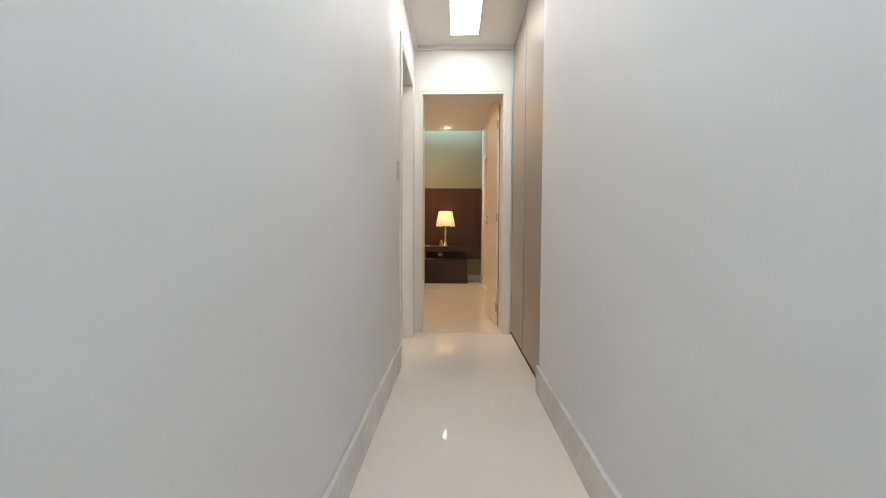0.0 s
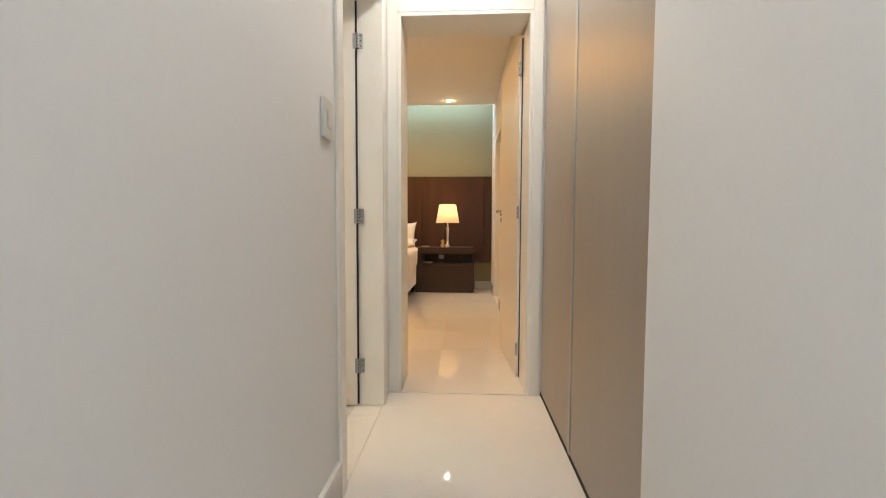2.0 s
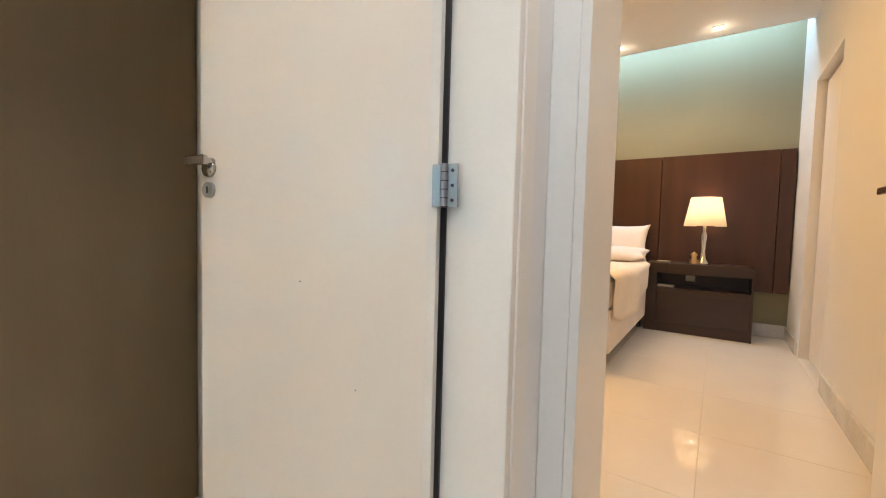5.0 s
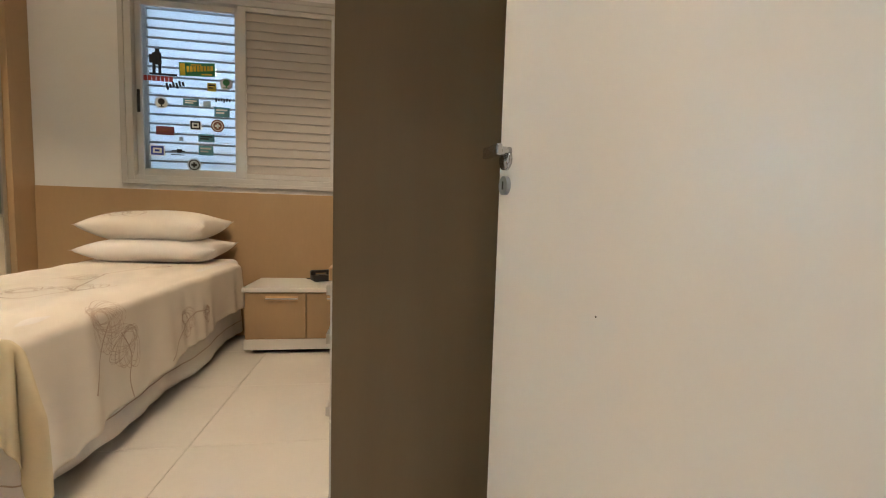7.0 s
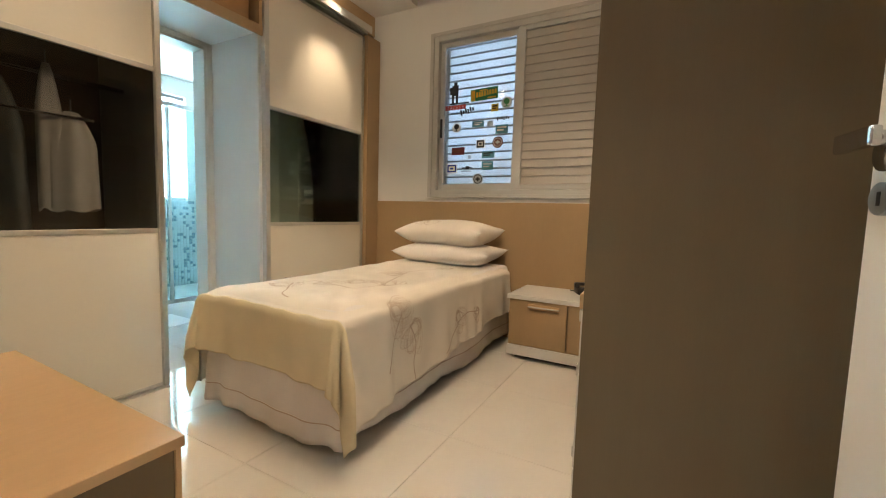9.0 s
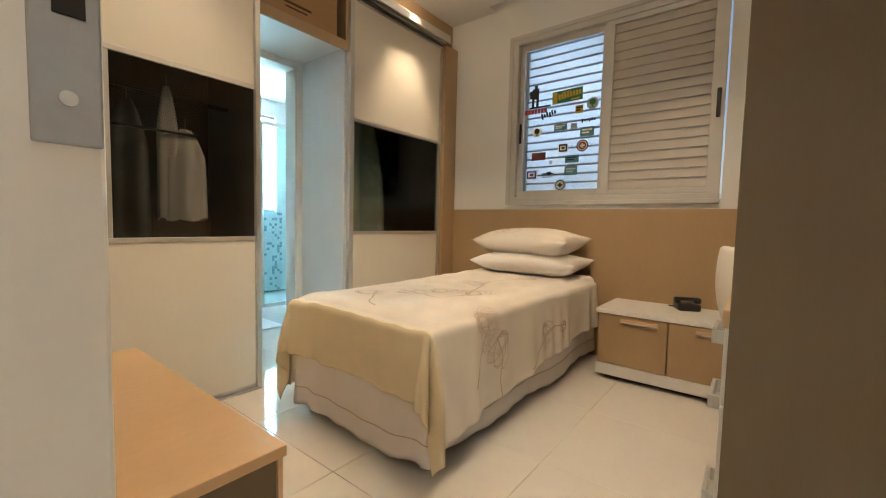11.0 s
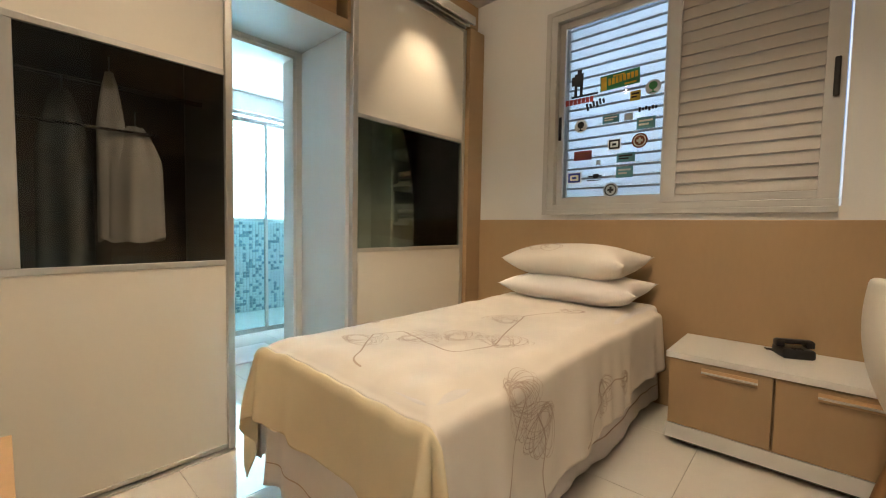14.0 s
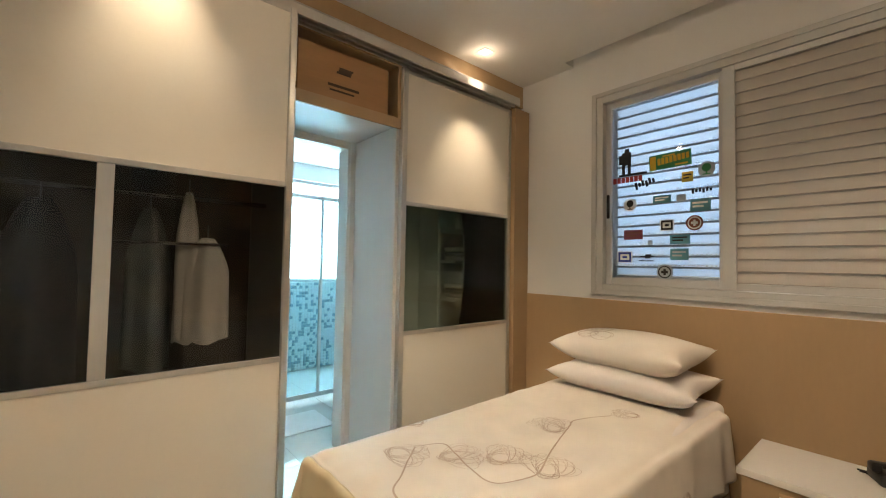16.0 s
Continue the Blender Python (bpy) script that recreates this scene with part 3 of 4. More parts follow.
W("back_panel", box(BX0 + 0.004, 1.505, 0.0, -2.05, 1.52, 2.5), M["panel"], "white melamine back panel")
W("end_panel", box(BX0 + 0.004, 1.525, 0.0, BX0 + 0.02, 2.0, 2.5), M["panel"], "white melamine end panel")
W("divider", box(-2.6, 1.525, 0.05, -2.62, 1.76, 2.5), M["panel"], "white melamine divider")
for z in (1.03, 1.31, 1.56):
    W("shelf", box(-2.62, 1.525, z, BX0 + 0.01, 1.93, z + 0.02), M["panel"], "white melamine shelf")
W("end_filler", boxes((BX0 + 0.002, 2.03, 0.0, -3.09, 2.085, 2.53), bevel=0.002), M["dado"], "tan vertical end panel")
W("pelmet", boxes((BX0 + 0.002, 1.51, 2.585, BX1 - 0.002, 2.02, BZ - 0.002), bevel=0.002), M["dado"], "tan panel above the doors")
for y0, y1, z0, z1 in ((2.02, 2.045, 2.53, 2.577), (2.07, 2.085, 2.53, 2.577), (2.12, 2.135, 2.525, 2.577), (2.021, 2.134, 2.578, 2.586)):
    W("top_track", box(-3.085, y0, z0, BX1 - 0.003, y1, z1, 0.002), M["alu"], "aluminium sliding track")
W("floor_track", boxes((BX0 + 0.02, 2.03, 0.0, -2.06, 2.06, 0.008)), M["alu"])
W("floor_track", boxes((-1.34, 2.14, 0.0, BX1 - 0.003, 2.19, 0.008)), M["alu"])


def sliding_door(x0, x1, y, mids, zg0, zg1, ztop, pane):
    """Aluminium framed leaf with two lacquer panels and a smoked band; x0 > x1."""
    d = W("sliding_door", boxes((x0, y - 0.03, 0.012, x0 - 0.045, y, ztop), (x1 + 0.03, y - 0.03, 0.012, x1, y, ztop), (x0 - 0.045, y - 0.03, 0.012, x1 + 0.03, y - 0.004, 0.03), (x0 - 0.045, y - 0.03, ztop - 0.02, x1 + 0.03, y - 0.004, ztop), bevel=0.003), M["alu"], "aluminium door frame")
    xa, xb = x0 - 0.045, x1 + 0.03
    part("panel", loc(wr, box(xa, y - 0.02, 0.03, xb, y - 0.008, zg0 - 0.012)), M["lacq"], d, "white lacquer panel")
    part("panel", loc(wr, box(xa, y - 0.02, zg1 + 0.012, xb, y - 0.008, ztop - 0.02)), M["lacq"], d, "white lacquer panel")
    for z in (zg0, zg1):
        part("rail", loc(wr, box(xa, y - 0.026, z - 0.012, xb, y - 0.002, z + 0.012, 0.002)), M["alu"], d)
    g = part("smoked_pane", loc(wr, box(xa, y - 0.017, zg0 + 0.012, xb, y - 0.012, zg1 - 0.012)), pane, d, "smoked dark glass pane")
    g.visible_shadow = False
    for m in mids:
        part("mullion", loc(wr, box(m, y - 0.028, zg0 + 0.012, m - 0.052, y - 0.003, zg1 - 0.012, 0.003)), M["alu"], d)
    return d


sliding_door(-0.255, -1.345, 2.172, [-0.64], 0.848, 1.665, 2.515, M["tint"])
sliding_door(-2.05, -3.085, 2.052, [], 0.872, 1.675, 2.515, M["tint_g"])
W("finger_pull", boxes((-2.048, 2.052, 0.012, -2.075, 2.064, 2.515), (-1.315, 2.172, 0.012, -1.343, 2.184, 2.515), bevel=0.003), M["alu"], "vertical aluminium pull profile")

# clothes behind the smoked glass


def garment(x, y, z, w, h, d, material, label, wave):
    def fn(u, v):
        a = 2 * math.pi * u
        s = 0.30 + 0.7 * min(1, v * 3.2) ** 0.7
        s *= 1 + 0.12 * v
        return Vector((math.cos(a) * w / 2 * s * (1 + 0.06 * math.sin(wave * a)), math.sin(a) * d / 2 * s * (1 + 0.2 * math.sin(wave * a + 1)), -h * v + 0.01 * math.sin(3 * a) * v))
    ob = thing("hanging_shirt", x, y, z, label, "clothing", "clothes in the wardrobe")
    part("cloth", sheet(fn, 40, 14), material, ob, "", True)
    part("hanger", cyl((0, 0, -0.005), (0, 0, 0.06), 0.003), M["steel"], ob)
    return ob


W("clothes_rail", cyl((BX1 - 0.01, 1.8, 1.60), (-1.34, 1.8, 1.60), 0.012), M["chrome"], "chrome clothes rail", None, True)
garment(-1.03, 2.02, 1.40, 0.165, 0.455, 0.12, M["cloth_w"], "white shirt hanging behind smoked glass", 5)
garment(-0.955, 2.0, 1.60, 0.085, 0.655, 0.10, M["cloth_w"], "long white cloth hanging behind smoked glass", 3)
W("pull_out_bar", cyl((-0.67, 2.06, 1.37), (-1.10, 2.06, 1.37), 0.007), M["chrome"], "slim chrome hanging bar", None, True)
garment(-0.83, 1.85, 1.53, 0.16, 0.7, 0.3, M["cloth_g"], "grey shirt hanging behind smoked glass", 4)
garment(-0.48, 1.92, 1.53, 0.22, 0.75, 0.3, M["cloth_d"], "navy jacket hanging behind smoked glass", 4)
for z, mm in ((1.05, M["cloth_w"]), (1.33, M["cloth_w"])):
    fs = thing("folded_clothes", -2.87, 1.83, z, "stack of folded clothes on a wardrobe shelf", "clothing", "folded clothes")
    for k in range(3):
        part("fold", box(-0.17, -0.12, k * 0.035, 0.17, 0.12, k * 0.035 + 0.033, 0.014), mm if k != 1 else M["cloth_g"], fs, "", True)

bxx = thing("cardboard_box", -1.68, 1.78, 2.19, "brown cardboard carton on the shelf above the passage", "box")
part("carton", box(-0.29, -0.24, 0.0, 0.27, 0.235, 0.285, 0.004), M["carton"], bxx)
part("flap", boxes((-0.29, -0.005, 0.285, 0.27, 0.235, 0.289)), M["carton"], bxx)
part("mark", boxes((0.0 - 0.05, 0.2351, 0.19, 0.035, 0.2362, 0.202), (-0.035, 0.2351, 0.165, 0.05, 0.2362, 0.177), (-0.04, 0.2351, 0.177, 0.04, 0.2362, 0.19), (-0.09, 0.2351, 0.085, 0.1, 0.2362, 0.1), (-0.06, 0.2351, 0.06, 0.09, 0.2362, 0.07)), M["print"], bxx, "dark printed shapes")

# ---------- bedroom: bed ----------
FX, HX, L0, L1, TOP = -1.30, -3.225, 2.59, 3.44, 0.605     # foot, head, sides, top
bed = thing("bed", (FX + HX) / 2, (L0 + L1) / 2, 0, "single bed on a divan base with a white bed skirt", "bed")
bpy.context.view_layer.update()
part("divan_base", loc(bed, box(HX, L0 + 0.03, 0.10, FX - 0.03, L1 - 0.03, 0.32, 0.01)), M["sheet"], bed)
part("mattress", loc(bed, box(HX, L0 + 0.012, 0.32, FX - 0.012, L1 - 0.012, TOP - 0.012, 0.04, 3)), M["sheet"], bed, "", True)
for lx in (HX + 0.15, FX - 0.15):
    for ly in (L0 + 0.12, L1 - 0.12):
        part("leg", cyl(bed.matrix_world.inverted() @ Vector((lx, ly, 0)), bed.matrix_world.inverted() @ Vector((lx, ly, 0.1)), 0.025), M["black"], bed)


def skirt_fn(u, v):
    """Gathered skirt round three sides, from 0.33 m down to the floor."""
    la, lb = (FX - HX), (L1 - L0)
    s = u * (2 * la + lb)
    if s < la:
        p, nrm = Vector((HX + s, L1, 0)), Vector((0, 1, 0))
    elif s < la + lb:
        p, nrm = Vector((FX, L1 - (s - la), 0)), Vector((1, 0, 0))
    else:
        p, nrm = Vector((FX - (s - la - lb), L0, 0)), Vector((0, -1, 0))
    near = max(math.exp(-((s - la) / 0.16) ** 2), math.exp(-((s - la - lb) / 0.16) ** 2))
    wv = (0.004 + 0.016 * near) * math.sin(s * 34 + 1.3 * math.sin(s * 5)) * v + 0.007 * math.sin(s * 9.0 + 2) * v
    wv += 0.016 * v
    p = p + nrm * (wv - 0.02)
    p.z = 0.34 - (0.34 - 0.045 - 0.02 * math.sin(s * 6.3) * math.sin(s * 2.1)) * v
    return bed.matrix_world.inverted() @ p


bsk = solid(part("bed_skirt", sheet(skirt_fn, 320, 14), M["sheet"], bed, "white gathered cotton bed skirt", True), 0.003)
seam = part("skirt_hem", sheet(lambda u, v: skirt_fn(u, 0.70 + 0.014 * v), 320, 1), M["stitch"], bed, "stitched hem line")
solid(seam, 0.007)


def fold_wave(s):
    """How far the hanging cloth billows out along its edge."""
    return 0.010 * math.sin(s * 19 + 1.6 * math.sin(4 * s)) + 0.009 * math.sin(s * 7.3 + 1) + 0.005 * math.sin(s * 43 + 2 * math.sin(s * 7))


def drape(a, b):
    """Cloth coordinates (a along the bed from the head, b across) to the place where the spread lies."""
    la, lb = FX - HX, L1 - L0
    ex = max(0.0, a - la)
    e0, e1 = max(0.0, -b), max(0.0, b - lb)
    ey = e0 + e1
    sgn = 1 if e1 > 0 else -1
    x, y = HX + min(a, la), L0 + min(max(b, 0), lb)
    z = TOP + 0.004 * math.sin(a * 7) * math.sin(b * 8) + 0.006 * math.sin(a * 3.1 + b * 5)
    z += 0.0022 * math.sin(31 * a + 9 * math.sin(5 * b)) * math.sin(6 * b + 2 * a) + 0.0018 * math.sin(47 * b + 6 * math.sin(4 * a))
    # slight crown so that the edge is soft
    inset = min(la - min(a, la), min(max(b, 0), lb), lb - min(max(b, 0), lb)) if ex == 0 and ey == 0 else 0.0
    z -= 0.035 * max(0, 1 - inset / 0.10) ** 2
    if ex > 0 or ey > 0:
        r = 0.03
        if ex > 0 and ey > 0:
            d = min(0.545, math.hypot(ex, ey))
            ang = math.atan2(ey, ex)
            wave = 0.5 * (fold_wave(b) * math.cos(ang) ** 2 + fold_wave(a) * math.sin(ang) ** 2)
            crease = 0.075 * math.sin(2 * ang) ** 0.8 - 0.085 * math.exp(-((ang - 0.80) / 0.20) ** 2) + 0.014 * math.sin(ang * 11)
            fold = (crease + wave) * min(1, d / 0.24)
            ox, oy = math.cos(ang), math.sin(ang) * sgn
        else:
            d = ex + ey
            fold = fold_wave(b if ex > 0 else a) * min(1, d / 0.3)
            ox, oy = (1, 0) if ex > 0 else (0, sgn)
        t = min(1, d / (r * 1.57))
        out = r * math.sin(t * math.pi / 2) * 0.8 + 0.02 * d / 0.35
        z -= r * (1 - math.cos(t * math.pi / 2)) + max(0, d - r * 1.57) * 0.985
        x, y = x + ox * (out + fold), y + oy * (out + fold)
    return Vector((x, y, max(0.05, z)))


LA, LB = FX - HX, L1 - L0
spread = thing("bedspread", (FX + HX) / 2, (L0 + L1) / 2, TOP, "cream cotton bedspread with taupe embroidered flowers draped over the bed", "bedspread")
bpy.context.view_layer.update()
SI = spread.matrix_world.inverted()


def spread_fn(u, v):
    a = 0.10 + u * (LA + 0.275 - 0.10)
    # the side hem rises towards the head
    hang = 0.335 + 0.125 * min(1.0, a / LA) ** 1.6 + 0.008 * math.sin(a * 11)
    b = -hang + v * (LB + 2 * hang)
    return SI @ drape(a, b)


US = (LA + 0.012 - 0.10) / (LA + 0.275 - 0.10)      # where the yellower end drop starts
solid(part("cloth", sheet(lambda u, v: spread_fn(u * US, v), 160, 150), M["linen"], spread, "", True), 0.004, 1)
solid(part("end_drop", sheet(lambda u, v: spread_fn(US + u * (1 - US), v), 36, 150), M["straw"], spread, "pale yellow end drop of the bedspread", True), 0.004, 1)


def on_cloth(pts, width):
    """A thread along points given in cloth coordinates."""
    rows, lift = [], {}
    for a, b in pts:
        p, e = drape(a, b), 0.01
        nr = (drape(a + e, b) - p).cross(drape(a, b + e) - p)
        nr = nr.normalized() if nr.length > 1e-9 else Vector((0, 0, 1))
        q = SI @ (p + nr * 0.0062)
        rows.append(q)
        lift[tuple(q)] = nr
    return ribbon(rows, lambda q: lift[tuple(q)], width)


def smooth_line(pts, n=9):
    """A round line through the given points."""
    out = []
    for k in range(len(pts) - 1):
        p0, p1, p2, p3 = (Vector(pts[min(max(k + d, 0), len(pts) - 1)]) for d in (-1, 0, 1, 2))
        for i in range(n):
            t = i / n
            out.append(0.5 * (2 * p1 + (p2 - p0) * t + (2 * p0 - 5 * p1 + 4 * p2 - p3) * t * t + (3 * p1 - p0 - 3 * p2 + p3) * t ** 3))
    return out + [Vector(pts[-1])]


def flower(ca, cb, r, n, seed, turn):
    """A fan of thin thread loops, each leaning a little further."""
    rnd = random.Random(seed)
    pts = []
    for k in range(n):
        ang = turn + (k / n - 0.5) * 2.2 + rnd.uniform(-0.1, 0.1)
        ln, wd = r * rnd.uniform(0.75, 1.1), r * rnd.uniform(0.36, 0.58)
        ox, oy = r * 0.45 * math.cos(ang) + rnd.uniform(-0.1, 0.1) * r, r * 0.45 * math.sin(ang) + rnd.uniform(-0.1, 0.1) * r
        for i in range(26):
            q = 2 * math.pi * i / 26 + math.pi
            lx, ly = ln * math.cos(q), wd * math.sin(q)
            pts.append((ca + ox + lx * math.cos(ang) - ly * math.sin(ang), cb + oy + lx * math.sin(ang) + ly * math.cos(ang)))
    return on_cloth(pts, 0.0016)


TOP_FLOWERS = [(1.71, 0.26), (1.58, 0.41), (1.46, 0.53), (1.4, 0.69), (1.05, 0.48), (1.48, 0.07), (0.64, 0.63)]
for k, (fa, fb) in enumerate(TOP_FLOWERS):
    part("embroidery", flower(fa, fb, 0.085 if k < 5 else 0.06, 13, k, 2.2 + 0.5 * k), M["stitch"], spread, "taupe thread flower")
SIDE_FLOWERS = [(1.60, LB + 0.04, 0.085, 2.6), (1.45, LB + 0.15, 0.09, 0.9), (1.0, LB + 0.20, 0.075, 2.4), (0.74, LB + 0.22, 0.05, 0.6)]
for k, (fa, fb, fr_, ft) in enumerate(SIDE_FLOWERS):
    part("embroidery", flower(fa, fb, fr_, 17, 20 + k, ft), M["stitch"], spread, "taupe thread flower")
STEMS = [[(1.63, 0.25), (1.53, 0.31), (1.58, 0.47), (1.61, 0.6), (1.56, 0.66), (1.47, 0.68), (1.4, 0.67), (1.24, 0.6), (1.0, 0.52), (0.89, 0.49), (0.72, 0.57)],
         [(1.63, 0.26), (1.72, 0.34), (1.81, 0.42), (1.86, 0.46), (1.87, 0.51)],
         [(1.56, LB + 0.06), (1.61, LB + 0.14), (1.67, LB + 0.24), (1.69, LB + 0.29)],
         [(1.50, LB + 0.12), (1.45, LB + 0.22), (1.47, LB + 0.32), (1.455, LB + 0.40)],
         [(0.72, LB + 0.22), (0.86, LB + 0.20), (1.0, LB + 0.24), (1.10, LB + 0.31), (1.17, LB + 0.36)]]
for pts in STEMS:
    part("stem_stitch", on_cloth(smooth_line(pts), 0.0065), M["stitch"], spread, "thick taupe thread stem")


def pillow(x, y, z, w, d, h, rx, rz, label, flowers):
    ob = thing("pillow", x, y, z, label, "pillow", "pillows stacked on the bed", "", rz)
    ob.matrix_world = pose(x, y, z, 0, rx, rz)

    def fn(sgn):
        def f(u, v):
            a, b = 2 * u - 1, 2 * v - 1
            t = (max(0, 1 - abs(a) ** 3.2) ** 0.55) * (max(0, 1 - abs(b) ** 4.0) ** 0.55) * (0.93 + 0.05 * math.sin(3.1 * a + 1) + 0.05 * math.sin(4.3 * b + sgn))
            pinch = 1 - 0.14 * (1 - abs(a) ** 2) * abs(b) ** 3
            pinch2 = 1 - 0.13 * (1 - abs(b) ** 2) * abs(a) ** 3
            wr_ = 0.006 * math.sin(9 * a + 5 * b) * (abs(a * b))
            return Vector((a * d / 2 * pinch2, b * w / 2 * pinch, h / 2 + sgn * (h / 2 * t) + wr_ + 0.02 * abs(a * b) ** 3))
        return f
    bm = bm_join(sheet(fn(1), 36, 44), sheet(fn(-1), 36, 44))
    bmesh.ops.remove_doubles(bm, verts=bm.verts, dist=0.0008)
    part("cover", bm, M["linen"] if flowers else M["sheet"], ob, "", True)
    if flowers:
        f = fn(1)
        rnd = random.Random(9)
        bms = []
        for k in range(9):
            ang, ln, wd = rnd.uniform(0, 6.28), rnd.uniform(0.12, 0.2), rnd.uniform(0.04, 0.07)
            for i in range(29):
                q = 2 * math.pi * i / 28
                lx, ly = ln * 0.5 * (1 - math.cos(q)), wd * math.sin(q)
                u, v = 0.5 + 0.2 + (lx * math.cos(ang) - ly * math.sin(ang)) / d * 0.7, 0.33 + (lx * math.sin(ang) + ly * math.cos(ang)) / w
                bms.append(f(min(0.97, u), min(0.97, v)) + Vector((0.003, 0, 0.004)))
        part("embroidery", ribbon(bms, lambda q: Vector((0.3, 0, 1)), 0.003), M["stitch"], ob, "taupe thread flower")
    return ob


pillow(-2.97, 3.03, TOP - 0.01, 0.80, 0.48, 0.17, 2, 3, "plain white cotton pillow under another", False)
pillow(-2.99, 3.01, TOP + 0.125, 0.76, 0.46, 0.205, 3, -2, "cream pillow with an embroidered flower on top", True)

# ---------- bedroom: low cabinet, telephone ----------
nb = thing("bedside_cabinet", -3.03, 3.98, 0, "low white bedside cabinet with two tan doors", "cabinet")
bpy.context.view_layer.update()
part("top", loc(nb, box(-3.245, 3.572, 0.418, -2.795, 4.40, 0.448, 0.003)), M["panel"], nb)
part("body", loc(nb, boxes((-3.24, 3.585, 0.03, -2.825, 4.385, 0.418), (-2.825, 3.585, 0.03, -2.81, 4.385, 0.105), bevel=0.002)), M["dado"], nb)
part("plinth", loc(nb, box(-2.812, 3.58, 0.03, -2.80, 4.39, 0.1, 0.002)), M["panel"], nb, "white base strip")
# dark block paints the shade under the cabinet
part("recess", loc(nb, box(-3.2, 3.62, 0.0, -2.86, 4.35, 0.03)), M["shade"], nb)
for y0, y1 in ((3.588, 3.974), (3.982, 4.382)):
    dd = part("cabinet_door", loc(nb, boxes((-2.825, y0, 0.104, -2.803, y1, 0.415), bevel=0.002)), M["dado"], nb)
    part("grip", loc(nb, boxes((-2.803, y0 + 0.13, 0.36, -2.7985, y1 - 0.05, 0.395), bevel=0.0015)), M["desk"], dd)
    part("grip_edge", loc(nb, boxes((-2.803, y0 + 0.13, 0.372, -2.788, y1 - 0.05, 0.38), bevel=0.002)), M["alu"], dd, "slim aluminium edge pull")

ph = thing("telephone", -3.12, 4.025, 0.448, "black desk telephone with the handset on its cradle", "telephone", "", "", 25)
ph.scale = (0.74, 0.74, 0.8)
part("base", box(-0.08, -0.085, 0, 0.08, 0.085, 0.055, 0.014), M["black"], ph, "", True)
part("handset", boxes((-0.025, -0.095, 0.075, 0.025, 0.095, 0.1), (-0.03, -0.1, 0.055, 0.03, -0.055, 0.095), (-0.03, 0.055, 0.055, 0.03, 0.1, 0.095), bevel=0.008), M["black"], ph, "", True)
part("cord", bm_join(*[cyl((-0.06 - 0.004 * k, -0.09 + 0.02 * math.sin(k), 0.012), (-0.064 - 0.004 * k, -0.09 + 0.02 * math.sin(k + 1), 0.012), 0.004, seg=6) for k in range(12)]), M["black"], ph)
part("keypad", boxes(*[(0.035 + 0.013 * i, -0.03 + 0.02 * j, 0.054, 0.044 + 0.013 * i, -0.016 + 0.02 * j, 0.058) for i in range(3) for j in range(3)]), M["shade"], ph)

# ---------- bedroom: desk unit ----------
PX, PY = -1.215, 4.312
du = thing("desk_unit", PX, 4.6, 0, "built-in desk with drawers, taupe side panel and open shelves", "desk")
bpy.context.view_layer.update()
part("side_panel", loc(du, boxes((PX - 0.028, 4.321, 0.0, PX, BY1 - 0.003, 2.74), bevel=0.002)), M["taupe"], du, "tall taupe laminate end panel")
DX1 = -1.80
part("desktop", loc(du, box(-2.47, PY - 0.005, 0.745, PX - 0.03, BY1 - 0.004, 0.785, 0.003)), M["desk"], du, "warm beige laminate desktop")
part("drawer_body", loc(du, box(DX1, PY + 0.022, 0.05, PX - 0.03, BY1 - 0.006, 0.745)), M["panel"], du)
part("hutch_side", loc(du, box(-2.47, 4.34, 0.785, -2.445, BY1 - 0.004, 2.74, 0.002)), M["dado"], du)
part("hutch_back", loc(du, box(-2.445, BY1 - 0.02, 0.785, PX - 0.03, BY1 - 0.004, 2.74)), M["dado"], du)
for z in (1.60, 2.12):
    part("shelf", loc(du, box(-2.443, 4.35, z, PX - 0.03, BY1 - 0.021, z + 0.025, 0.002)), M["dado"], du)
for k, (z0, z1) in enumerate(((0.575, 0.74), (0.315, 0.57), (0.055, 0.31))):
    dr = part("drawer_front", loc(du, box(DX1 + 0.003, PY, z0, PX - 0.032, PY + 0.02, z1, 0.002)), M["panel"], du, "white drawer front")
    xm = (DX1 + PX) / 2
    part("handle", loc(du, boxes((xm - 0.075, PY - 0.035, z1 - 0.075, xm + 0.075, PY - 0.025, z1 - 0.04), (xm - 0.075, PY - 0.026, z1 - 0.075, xm - 0.062, PY, z1 - 0.04), (xm + 0.062, PY - 0.026, z1 - 0.075, xm + 0.075, PY, z1 - 0.04), bevel=0.002)), M["alu"], dr, "flat square aluminium handle")
bk = thing("book_stack", -2.32, 4.45, 0.785, "small stack of dark books on the desk", "books")
for k in range(3):
    part("book", box(-0.1, -0.07, k * 0.024, 0.1 - 0.01 * k, 0.07, k * 0.024 + 0.021, 0.003), M["cloth_d"] if k % 2 else M["cloth_g"], bk)

# ---------- bedroom: chair ----------
ch = thing("desk_chair", -2.57, 4.53, 0, "white leatherette chair with a curved back and wooden legs", "chair", "", "", 11)


def chair_back(u, v):
    # a tall wrapped back: from under the seat up, hollowed, with rounded top corners
    c = 2 * (u - 0.5)
    z = 0.335 + 0.535 * v
    y = -0.20 - 0.055 * math.sin(v * 2.3) + 0.09 * (1 - v) ** 3
    w = 0.37 - 0.04 * (1 - v) ** 2 - 0.03 * v ** 4
    z -= 0.028 * c ** 4 * v
    y += 0.045 * c ** 2
    return Vector((c * w / 2, y, z))


